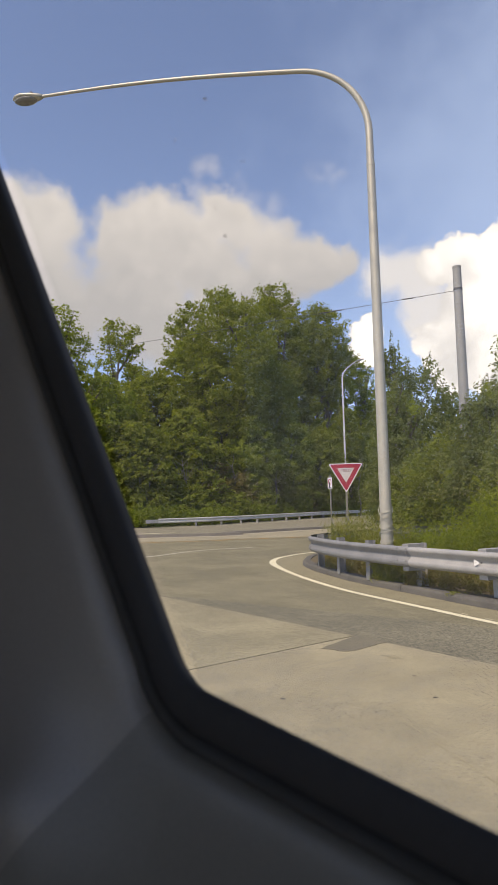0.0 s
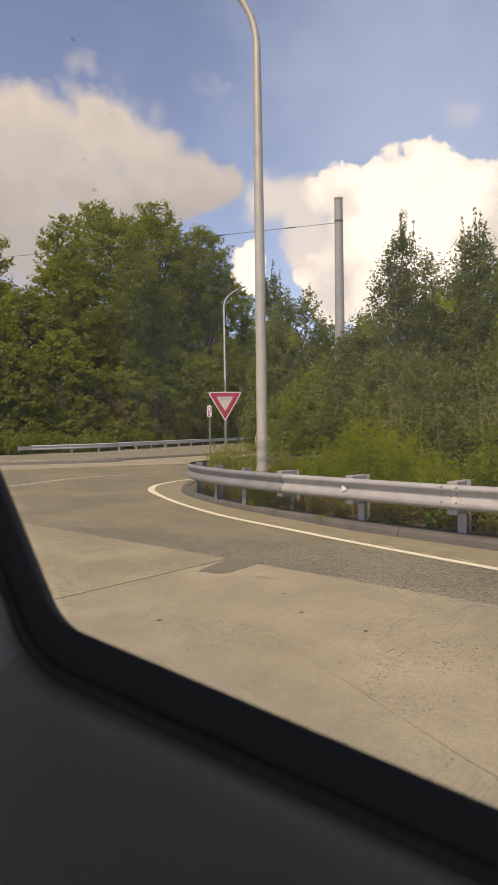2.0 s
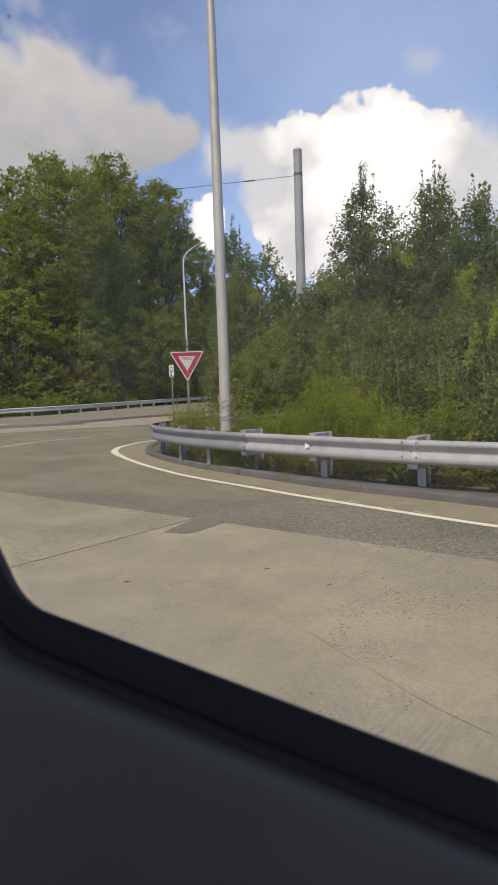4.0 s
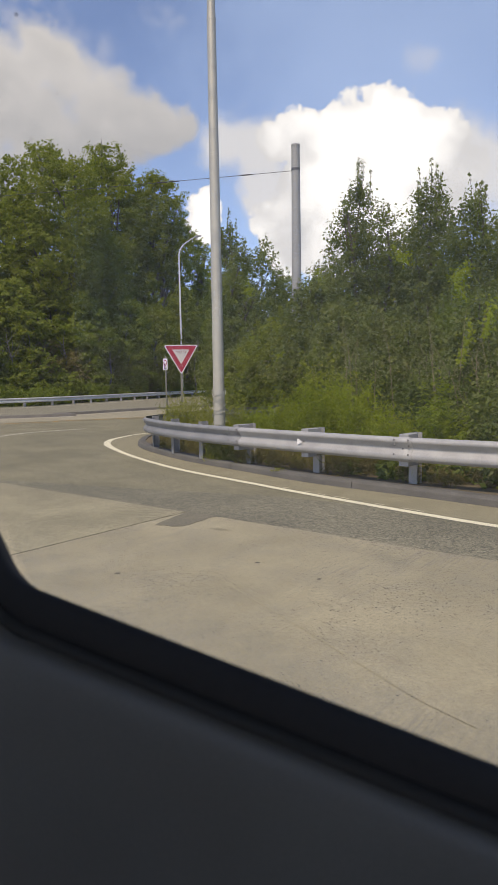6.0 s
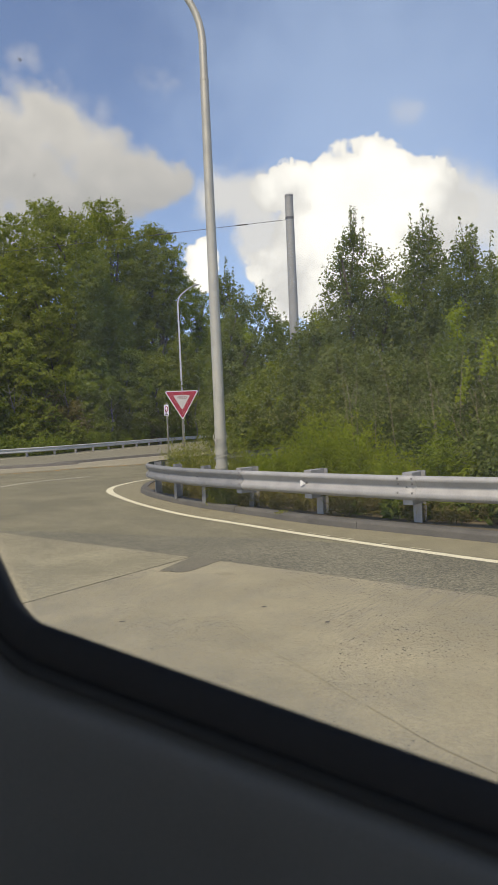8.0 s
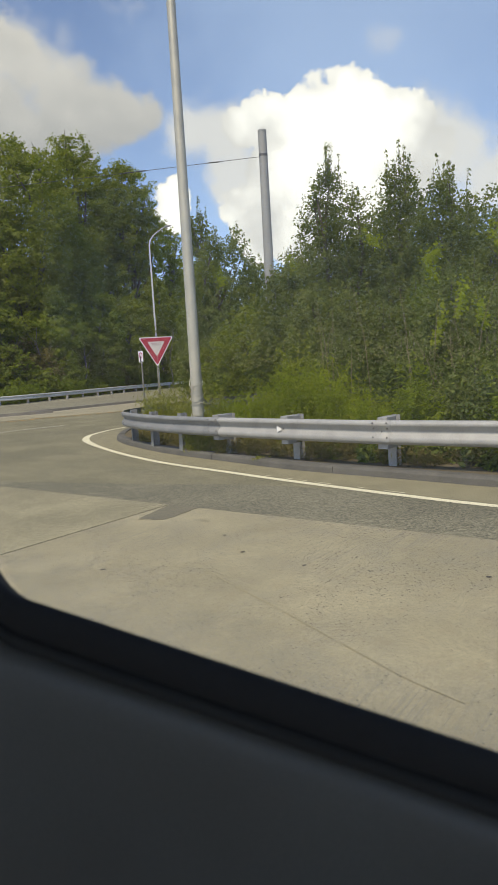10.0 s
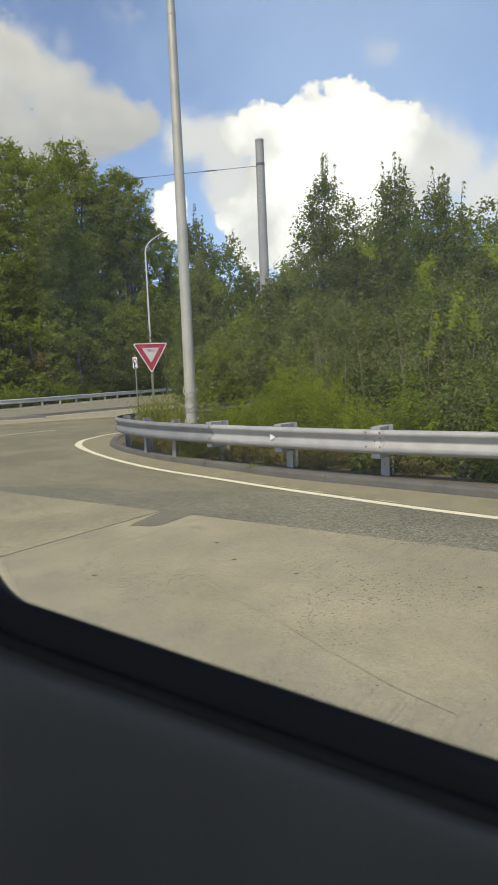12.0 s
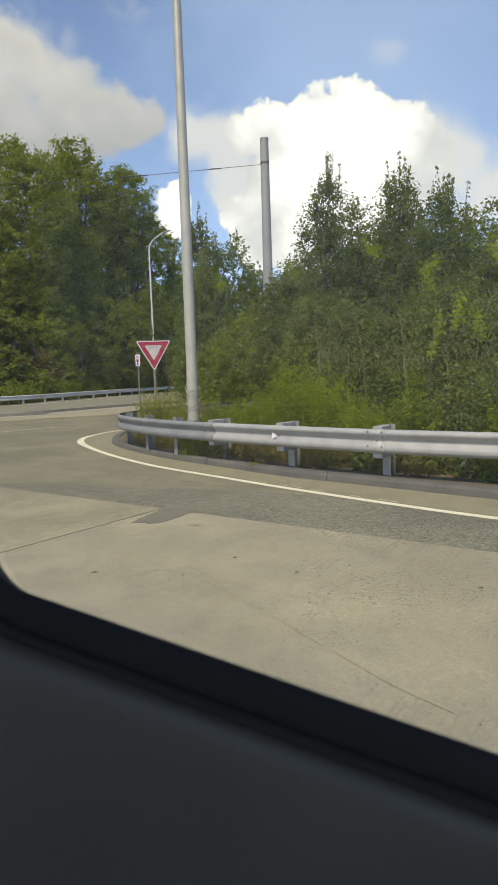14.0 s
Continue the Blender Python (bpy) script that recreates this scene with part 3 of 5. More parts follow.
tagged(link_mesh("faded_lane_line", sweep_bm(smooth_path([(-5.2, 18.8, 0), (-3.4, 20.6, 0), (-1.95, 22.9, 0), (0.0, 24.0, 0)], 0.3), [(0, 0.006), (0.14, 0.006)]), LINE_F), "thin faded white lane line", "road marking", kind="structure")
for x0, y0, x1, y1 in ((-6.6, 37.6, -4.6, 38.1), (-4.6, 35.2, -3.2, 35.7), (-14, 33.6, -11, 34.2)):
    tagged(link_mesh("lane_dash", sweep_bm([Vector((x0, y0, 0)), Vector((x1, y1, 0))], [(0, 0.02), (0.35, 0.02)]), LINE_W), "white painted lane dash on the far carriageway", "road marking", kind="structure")
med = smooth_path([(-60, 30.5, 0), (-5.8, 33.4, 0), (-1.4, 35.0, 0), (3.6, 38.9, 0), (14, 45.6, 0), (40, 61.5, 0)], 0.6)
tagged(link_mesh("median_kerb", sweep_bm(med, [(-0.18, 0.0), (-0.15, 0.13), (0.15, 0.13), (0.20, 0.0)], True, caps=True), MEDIAN), "low stained concrete median kerb", "kerb", kind="structure")

SHOULDER = [(p.x, p.y - 0.3) for p in med if -30 < p.x < 14][::3] + [(14, 34.4), (8, 32.5), (2.7, 30.72), (-1.2, 29.92), (-5.0, 28.82), (-30, 26.8)]
tagged(link_mesh("shoulder", sheet_bm(SHOULDER, 0.004), FAR_ROAD), "pale tan concrete shoulder before the median", "shoulder", kind="structure")
tagged(link_mesh("median_edge_line", sweep_bm([p + Vector((0, -0.9, 0)) for p in med], [(0, 0.009), (0.16, 0.009)]), LINE_F), "thin faded white line along the median", "road marking", kind="structure")
VERGE = [p + n * -1.5 for p, n in zip(FAR_RAIL, sides(FAR_RAIL))]
tagged(link_mesh("verge_edge_line", sweep_bm(VERGE, [(-0.12, 0.016), (0.12, 0.016)]), LINE_F), "thin faded white line before the far guard rail", "road marking", kind="structure")

# kerb, gutter and raised island
KERB_LINE = smooth_path([(9.9, -1.6, 0), (8.0, 2.0, 0), (6.5, 4.55, 0), (5.21, 6.50, 0), (4.48, 7.74, 0), (3.45, 9.50, 0), (2.87, 10.89, 0), (2.12, 12.75, 0), (1.70, 14.2, 0), (1.37, 15.9, 0), (1.40, 17.4, 0), (2.05, 19.2, 0), (4.4, 21.3, 0), (8.6, 23.9, 0), (16.4, 28.0, 0), (32, 34.4, 0)], 0.12)


gut = bmesh.new()
inner = KERB_LINE
m_in = [inner[int(i * (len(inner) - 1) / 160)] for i in range(161)]
m_out = []
for p in m_in:
    m_out.append(min(EDGE, key=lambda q: (q - p).length_squared))
va = [gut.verts.new((p.x, p.y, 0.004)) for p in m_in]
vb = [gut.verts.new((p.x, p.y, 0.004)) for p in m_out]
for k in range(160):
    if m_out[k] is m_out[k + 1]:
        gut.faces.new((va[k], va[k + 1], vb[k]))
    else:
        gut.faces.new((va[k], va[k + 1], vb[k + 1], vb[k]))
bmesh.ops.recalc_face_normals(gut, faces=gut.faces)
for f in gut.faces:
    if f.normal.z < 0:
        f.normal_flip()
tagged(link_mesh("gutter", gut, SAND), "sandy tan gutter strip beside the kerb", "gutter", kind="structure")

kerb = tagged(empty("kerb", 3.45, 9.5, 0), "dark weathered concrete kerb round the island", "kerb", kind="structure")
KP = [(0.0, 0.0), (0.012, 0.085), (0.035, 0.118), (0.07, 0.125), (0.21, 0.122), (0.22, 0.0)]
step = 25
for k in range(0, len(KERB_LINE) - 2, step):
    seg = KERB_LINE[k:k + step + 1]
    if len(seg) < 3:
        break
    seg = [p.copy() for p in seg]
    seg[-1] = seg[-1].lerp(seg[-2], 0.10)
    lift = Vector((0, 0, rng.uniform(-0.004, 0.004)))
    off = Vector((-3.45, -9.5, 0)) + lift
    part("kerb_stone", sweep_bm([p + off for p in seg], KP, True, caps=True), KERB, kerb)
isl = [(p + n * 0.20) for p, n in zip(KERB_LINE, sides(KERB_LINE))]
outline = [(p.x, p.y) for p in isl[::4]] + [(80, 50), (80, -40), (12, -20)]
island = tagged(link_mesh("island_soil", sheet_bm(outline, 0.105, 0.10), SOIL), "dry brown soil of the planted island", "ground", kind="structure")


# ---- guard rails ----
W_BEAM = [(0.012, 0.0), (0.030, 0.009), (0.070, 0.034), (0.083, 0.050), (0.083, 0.092), (0.074, 0.112), (0.015, 0.160), (0.0, 0.182),
          (0.010, 0.204), (0.070, 0.264), (0.083, 0.280), (0.083, 0.304), (0.074, 0.320), (0.030, 0.341), (0.012, 0.348)]



def beam_profile(z0):
    front = [(-a * 0.85, z0 + b) for a, b in W_BEAM]
    back = [(-a * 0.85 + 0.006, z0 + b) for a, b in reversed(W_BEAM)]
    return front + back


def post_bm(h):
    """A rolled I-section post: two flanges and a web, along x."""
    bm = box_bm(0.010, 0.135, h, -0.07, 0, h / 2)
    box_bm(0.010, 0.135, h, 0.07, 0, h / 2, bm=bm)
    box_bm(0.134, 0.008, h - 0.002, 0, 0, h / 2, bm=bm)
    return bm


def bolt_bm(r, d):
    bm = bmesh.new()
    bmesh.ops.create_uvsphere(bm, u_segments=8, v_segments=5, radius=1.0)
    bmesh.ops.scale(bm, vec=(d, r, r), verts=bm.verts)
    return bm


def at_length(path, s):
    acc = 0.0
    for a, b in zip(path, path[1:]):
        l = (b - a).length
        if acc + l >= s:
            d = (b - a).normalized()
            return a + d * (s - acc), Vector((d.y, -d.x, 0)), d
        acc += l
    d = (path[-1] - path[-2]).normalized()
    return path[-1], Vector((d.y, -d.x, 0)), d


def cut(path, s0, s1, step=0.16):
    n = max(2, int((s1 - s0) / step))
    return [at_length(path, s0 + (s1 - s0) * k / n)[0] for k in range(n + 1)]


RAIL = smooth_path([(10.6, -0.6, 0), (8.35, 2.6, 0), (6.75, 4.85, 0), (5.39, 6.74, 0), (4.40, 8.10, 0), (3.51, 9.62, 0), (2.71, 11.12, 0), (2.14, 12.35, 0), (1.72, 13.6, 0), (1.45, 15.0, 0), (1.52, 15.9, 0), (1.95, 16.65, 0), (3.0, 17.8, 0), (5.2, 19.6, 0), (9.2, 22.2, 0), (17, 26.4, 0)], 0.1)
acc, best_s, best = 0.0, 0.0, 9.0
for a, b in zip(RAIL, RAIL[1:]):
    d = (a - Vector((4.40, 8.10, 0))).length
    if d < best:
        best, best_s = d, acc
    acc += (b - a).length
RAIL_LEN = acc
rail_thing = tagged(empty("guard_rail", 4.4, 8.1, 0.105), "galvanised steel W-beam guard rail on steel posts curving round the island", "guard rail")
RO = Vector((4.4, 8.1, 0.105))
Z0 = 0.470
# post places along the rail from the splice, and the depth of the spacer behind the beam
POSTS = [(-7.2, 0.27), (-5.4, 0.27), (-3.6, 0.27), (-1.8, 0.27), (0.0, 0.27), (1.84, 0.27), (3.54, 0.27), (4.85, 0.10), (6.15, 0.10), (7.7, 0.10), (9.5, 0.10), (11.3, 0.10), (13.1, 0.10), (14.9, 0.10)]
SPLICES = (-7.2, -3.6, 0.0, 3.54, 7.7, 11.3, 14.9)
for k, (u, v) in enumerate(zip((-12.0,) + SPLICES, SPLICES + (22.0,))):
    a, c = max(0.0, best_s + u - 0.16), min(RAIL_LEN, best_s + v + 0.16)
    if c - a < 0.5:
        continue
    seg = cut(RAIL, a, c)
    pts = []
    for i, p in enumerate(seg):
        q = at_length(RAIL, a + (c - a) * i / (len(seg) - 1))[1]
        pts.append(p - RO - q * (0.006 if i < 3 else 0.0))
    part("rail_beam", sweep_bm(pts, beam_profile(Z0), True, caps=True), GALV_NOSE_SHADED if u > 3.0 else GALV, rail_thing, smooth=True)
post_mesh = block_mesh = bolt_mesh = dull_mesh = None
for u, deep in POSTS:
    sp = best_s + u
    if not 0.1 < sp < RAIL_LEN - 0.1:
        continue
    p, n, d = at_length(RAIL, sp)
    ang = math.degrees(math.atan2(n.y, n.x))
    if post_mesh is None:
        o = part("post", post_bm(0.755), GALV_POST, rail_thing)
        o2 = part("block", box_bm(0.20, 0.15, 0.46, 0.11, 0, -0.03, 0.006), GALV, rail_thing)
        o3 = part("bolt", bolt_bm(0.016, 0.011), BOLT, rail_thing)
        post_mesh, block_mesh, bolt_mesh = o.data, o2.data, o3.data
    else:
        o, o2, o3 = (new(nm, me) for nm, me in (("post", post_mesh), ("block", block_mesh), ("bolt", bolt_mesh)))
        for q in (o, o2, o3):
            q.parent = rail_thing
    if deep < 0.2:
        if dull_mesh is None:
            dull_mesh = post_mesh.copy()
            dull_mesh.materials[0] = GALV_NOSE_SHADED
        o.data = dull_mesh
    o.matrix_basis = Matrix.Translation(p + n * (deep + 0.10) - RO + Vector((0, 0, 0.105))) @ pose(0, 0, 0, 0, 0, ang)
    o2.matrix_basis = Matrix.Translation(p - RO + Vector((0, 0, Z0 + 0.185))) @ pose(0, 0, 0, 0, 0, ang) @ Matrix.Diagonal((deep / 0.2, 1, 1.0 if deep > 0.2 else 0.45, 1))
    o3.matrix_basis = Matrix.Translation(p - n * 0.008 - RO + Vector((0, 0, Z0 + 0.182))) @ pose(0, 0, 0, 0, 0, ang)
    if u in SPLICES and abs(u) < 8:
        for ds in (-0.11, 0.11):
            for dz, out in ((0.105, 0.066), (0.232, 0.044), (0.312, 0.068)):
                pp, nn, _ = at_length(RAIL, sp + ds)
                q = new("bolt", bolt_mesh)
                q.parent = rail_thing
                q.matrix_basis = Matrix.Translation(pp - nn * (out + 0.006) - RO + Vector((0, 0, Z0 + dz))) @ pose(0, 0, 0, 0, 0, ang)
# the small white delineator in the valley of the beam
p, n, d = at_length(RAIL, best_s + 1.88)
bm = bmesh.new()
vs = [bm.verts.new(v) for v in ((0, 0.040, 0.025), (0, 0.040, 0.130), (0, -0.040, 0.090), (0, -0.040, 0.065))]
f = bm.faces.new(vs)
r = bmesh.ops.extrude_face_region(bm, geom=[f])
bmesh.ops.translate(bm, vec=(0.004, 0, 0), verts=[v for v in r["geom"] if isinstance(v, bmesh.types.BMVert)])
bmesh.ops.recalc_face_normals(bm, faces=bm.faces)
o = part("delineator", bm, WHITE, rail_thing, "small white reflector plate")
o.matrix_basis = Matrix.Translation(p - n * 0.075 - RO + Vector((0, 0, Z0 + 0.105))) @ pose(0, 0, 0, 0, 0, math.degrees(math.atan2(n.y, n.x)) + 12)

far_rail = tagged(empty("far_guard_rail", -7.0, 47.6, 0), "long galvanised guard rail beyond the far carriageway", "guard rail")
FO = Vector((-7.0, 47.6, 0))
L_far = sum((b - a).length for a, b in zip(FAR_RAIL, FAR_RAIL[1:]))
s = 0.0
while s < L_far - 1:
    seg = cut(FAR_RAIL, s, min(L_far, s + 7.7), 0.8)
    part("rail_beam", sweep_bm([p - FO for p in seg], [(-a, 0.33 + b) for a, b in W_BEAM] + [(-a + 0.006, 0.33 + b) for a, b in reversed(W_BEAM)], True, caps=True), GALV_FAR_LIT, far_rail)
    s += 7.6
far_post = None
for k in range(int(L_far / 2.6)):
    p, n, d = at_length(FAR_RAIL, 0.5 + 2.6 * k)
    if far_post is None:
        o = part("post", box_bm(0.16, 0.12, 0.58, 0, 0, 0.29, 0.008), GALV_POST, far_rail)
        far_post = o.data
    else:
        o = new("post", far_post)
        o.parent = far_rail
    o.matrix_basis = Matrix.Translation(p + n * 0.10 - FO) @ pose(0, 0, 0, 0, 0, math.degrees(math.atan2(n.y, n.x)))
part("end_shoe", sweep_bm([Vector((-0.75, -0.45, 0)), Vector((0.1, 0.08, 0))], [(-0.11, 0.36), (-0.11, 0.62), (0.03, 0.62), (0.03, 0.36)], True, caps=True), GALV, far_rail, "flared steel end piece")


# ---- poles, lamps, signs ----
def polar(az, d):
    return d * math.sin(radians(az)), d * math.cos(radians(az))


def street_lamp():
    x, y = polar(11.9, 13.0)
    th = tagged(empty("street_lamp", x, y, 0.105), "tall tapered aluminium street lamp with a long curved arm", "street lamp")
    zc = 8.62 - 0.105
    part("pole", tube_bm([(0, 0, 0.0), (0, 0, 3.0), (0, 0, 6.0), (0, 0, zc)], [0.120, 0.109, 0.097, 0.085], 20), ALU, th, smooth=True)
    part("collar", tube_bm([(0, 0, zc - 0.015), (0, 0, zc + 0.045)], 0.0895, 20), ALU, th, smooth=True)
    # the arm leaves upwards, bends and runs out over the road
    out = Vector((-math.cos(radians(11.9 + ARM_TURN)), math.sin(radians(11.9 + ARM_TURN)), 0))
    pts = [Vector((0, 0, zc + 0.05)), Vector((0, 0, zc + 0.75))]
    R = 1.62
    for k in range(1, 13):
        a = radians(84 * k / 12)
        pts.append(out * (R * (1 - math.cos(a))) + Vector((0, 0, zc + 0.75 + R * math.sin(a))))
    tip = out * 7.585 + Vector((0, 0, zc + 0.75 + R + ARM_RISE))
    start = pts[-1]
    for k in range(1, 9):
        f = k / 8
        pts.append(start.lerp(tip, f) + Vector((0, 0, 0.10 * math.sin(math.pi * f))))
    rad = [0.080 - 0.046 * i / (len(pts) - 1) for i in range(len(pts))]
    part("arm", tube_bm(pts, rad, 14), ALU, th, smooth=True)
    # cobra-head luminaire
    head = bmesh.new()
    d = (pts[-1] - pts[-3]).normalized()
    side = Vector((d.y, -d.x, 0)).normalized()
    prof = [(0.0, 0.05, 0.05, 0.04), (0.10, 0.10, 0.07, 0.06), (0.28, 0.16, 0.09, 0.06), (0.50, 0.19, 0.10, 0.05), (0.66, 0.15, 0.08, 0.05), (0.76, 0.06, 0.04, 0.03)]
    rings = []
    for l, w, up, dn in prof:
        c = tip + d * l
        rings.append([head.verts.new(c + side * w * math.cos(a) + Vector((0, 0, (up if math.sin(a) > 0 else dn) * math.sin(a)))) for a in [2 * math.pi * k / 14 for k in range(14)]])
    for a, b in zip(rings, rings[1:]):
        for k in range(14):
            head.faces.new((a[k], a[(k + 1) % 14], b[(k + 1) % 14], b[k]))
    head.faces.new(rings[0][::-1])
    head.faces.new(rings[-1])
    bmesh.ops.recalc_face_normals(head, faces=head.faces)
    lum = part("lamp_head", head, ALU, th, smooth=True)
    glass = bmesh.new()
    bmesh.ops.create_uvsphere(glass, u_segments=16, v_segments=8, radius=1.0)
    bmesh.ops.scale(glass, vec=(0.30, 0.16, 0.085), verts=glass.verts)
    bmesh.ops.rotate(glass, matrix=Matrix.Rotation(math.atan2(d.y, d.x), 3, "Z"), verts=glass.verts)
    bmesh.ops.translate(glass, vec=tip + d * 0.44 + Vector((0, 0, -0.05)), verts=glass.verts)
    part("lens", glass, LENS, lum, "dull bowl lens", smooth=True)
    part("photocell", tube_bm([tip + d * 0.3 + Vector((0, 0, 0.08)), tip + d * 0.3 + Vector((0, 0, 0.15))], 0.035, 10), BOLT, lum)
    # dry vine stems wound round the foot in open loops
    RW = random.Random(12)
    for k, (turns, top, way) in enumerate(((3.6, 1.40, 1), (2.6, 1.15, -1), (4.4, 1.25, 1), (1.9, 1.50, -1))):
        pts, a0 = [], RW.uniform(0, 6.3)
        for i in range(60):
            f = i / 59
            a = a0 + way * turns * 6.283 * f + 0.35 * math.sin(9 * f + k)
            r = 0.128 + 0.016 * math.sin(14 * f + 2 * k) ** 2
            pts.append((r * math.cos(a), r * math.sin(a), 0.06 + top * f + 0.05 * math.sin(11 * f + k)))
        part("dry_vine", tube_bm(pts, 0.0065, 5), PALE_STEM, th, "pale dry vine stem wound round the foot")
    return th


ARM_TURN, ARM_RISE = 0.0, 0.42
street_lamp()


def far_lamp():
    x, y = polar(8.6, 72.5)
    th = tagged(empty("far_street_lamp", x, y, -0.06), "slender pale street lamp with a short curved arm beyond the road", "street lamp")
    h = 15.7
    # the shaft bends over in one long curve into its arm
    pts, rad = [(0, 0, 0), (0, 0, h * 0.5), (0, 0, h)], [0.135, 0.10, 0.075]
    for k in range(1, 10):
        a = radians(58 * k / 9)
        pts.append((2.1 * (1 - math.cos(a)), 0, h + 2.6 * math.sin(a) * 0.72))
        rad.append(0.075 - 0.003 * k)
    pts += [(1.40, 0, h + 1.90), (1.80, 0, h + 2.14)]
    rad += [0.044, 0.042]
    part("pole", tube_bm(pts, rad, 12), PALE_POLE, th, smooth=True)
    head = bmesh.new()
    bmesh.ops.create_uvsphere(head, u_segments=12, v_segments=8, radius=1.0)
    bmesh.ops.scale(head, vec=(0.48, 0.20, 0.11), verts=head.verts)
    bmesh.ops.rotate(head, matrix=Matrix.Rotation(radians(-14), 3, "Y"), verts=head.verts)
    bmesh.ops.translate(head, vec=(2.15, 0, h + 2.22), verts=head.verts)
    part("lamp_head", head, POLE_GREY, th, smooth=True)


far_lamp()


def utility_pole():
    x, y = polar(18.98, 27.5)
    th = tagged(empty("utility_pole", x, y, 0.105), "thick plain grey steel utility pole with a cable band", "utility pole")
    h = 11.356 - 0.105
    part("pole", tube_bm([(0, 0, 0), (0, 0, h)], [0.235, 0.174], 20), POLE_GREY, th, smooth=True)
    part("cap", tube_bm([(0, 0, h - 0.01), (0, 0, h + 0.06)], 0.184, 20), POLE_GREY, th)
    part("cable_band", tube_bm([(0, 0, h - 0.99), (0, 0, h - 0.89)], 0.188, 20), BOLT, th, "dark steel cable band")
    return x, y


ux, uy = utility_pole()
A, B = Vector((ux, uy, 10.386)), Vector((-11.73, 41.9, 12.25))
far_end = A.lerp(B, 2.2)
pts = [A.lerp(far_end, k / 40) + Vector((0, 0, -0.9 * 4 * (k / 40) * (1 - k / 40) * 0.25)) for k in range(41)]
cable = tagged(empty("overhead_cable", *A), "black overhead cable strung from the utility pole", "cable")
part("strand", tube_bm([p - A for p in pts], 0.011, 6), WIRE, cable)
for f in (0.039, 0.101, 0.112):
    c = A.lerp(far_end, f)
    dd = (far_end - A).normalized()
    z = Vector((0, 0, -0.9 * f * (1 - f)))
    part("splice_sleeve", tube_bm([c - dd * 0.26 + z - A, c + dd * 0.26 + z - A], 0.028, 8), WIRE, cable)


def text_part(name, body, size, material, parent, m, label=""):
    cu = bpy.data.curves.new(name, "FONT")
    cu.body, cu.size, cu.align_x, cu.align_y, cu.extrude = body, size, "CENTER", "CENTER", 0.0015
    cu.offset = 0.0012
    tmp = bpy.data.objects.new(name, cu)
    scene.collection.objects.link(tmp)
    me = bpy.data.meshes.new_from_object(tmp.evaluated_get(bpy.context.evaluated_depsgraph_get()))
    bpy.data.objects.remove(tmp)
    me.materials.clear()
    me.materials.append(material)
    o = new(name, me)
    o.parent = parent
    o.matrix_basis = m
    if label:
        o["label"] = label
    return o


def rounded_triangle(w, r, y):
    """Point-down triangle of side w with rounded corners, in the xz plane, centred on its middle."""
    h = w * math.sqrt(3) / 2
    c = [Vector((-w / 2, 0, h / 3)), Vector((w / 2, 0, h / 3)), Vector((0, 0, -2 * h / 3))]
    out = []
    for i in range(3):
        a, b, d = c[i - 1], c[i], c[(i + 1) % 3]
        e0, e1 = (a - b).normalized(), (d - b).normalized()
        mid = (e0 + e1).normalized()
        cen = b + mid * (2 * r)
        s0, s1 = b + e0 * (r * math.sqrt(3)), b + e1 * (r * math.sqrt(3))
        v0, v1 = s0 - cen, s1 - cen
        for k in range(6):
            q = v0.lerp(v1, k / 5).normalized() * r
            out.append(cen + q + Vector((0, y, 0)))
    return out


def plate(outline, thick):
    bm = bmesh.new()
    f = bm.faces.new([bm.verts.new(p) for p in outline])
    r = bmesh.ops.extrude_face_region(bm, geom=[f])
    bmesh.ops.translate(bm, vec=(0, thick, 0), verts=[v for v in r["geom"] if isinstance(v, bmesh.types.BMVert)])
    bmesh.ops.recalc_face_normals(bm, faces=bm.faces)
    return bm


def yield_sign():
    x, y = polar(8.58, 18.2)
    th = tagged(empty("yield_sign", x, y, 0.105, -8.6), "red and white triangular yield sign on a thin steel post", "road sign")
    part("post", box_bm(0.06, 0.035, 2.5, 0, 0.03, 1.25, 0.006), POST_DULL, th)
    zc = 2.42 - 0.105
    up = Vector((0, 0, zc))
    sign = part("sign_plate", plate([p + up for p in rounded_triangle(0.965, 0.032, 0.0)], 0.006), WHITE, th)
    part("red_field", plate([p + up for p in rounded_triangle(0.890, 0.026, -0.004)], 0.003), RED, sign)
    part("white_field", plate([p + up + Vector((0, 0, 0.010)) for p in rounded_triangle(0.485, 0.02, -0.008)], 0.003), FADED, sign)
    text_part("lettering", "YIELD", 0.108, RED_DARK, sign, Matrix.Translation((0, -0.012, zc + 0.075)) @ pose(0, 0, 0, 90, 0, 0))
    for dz in (0.16, -0.30):
        b = bolt_bm(0.014, 0.008)
        bmesh.ops.rotate(b, matrix=Matrix.Rotation(radians(90), 3, "Z"), verts=b.verts)
        bmesh.ops.translate(b, vec=(0, -0.012, zc + dz), verts=b.verts)
        part("bolt", b, BOLT, sign)


RED_DARK = mat_plain("sign_letter_dark_red", (0.15, 0.075, 0.08), (0.20, 0.10, 0.10), 3.0, 0.5, relief=0.02)
yield_sign()


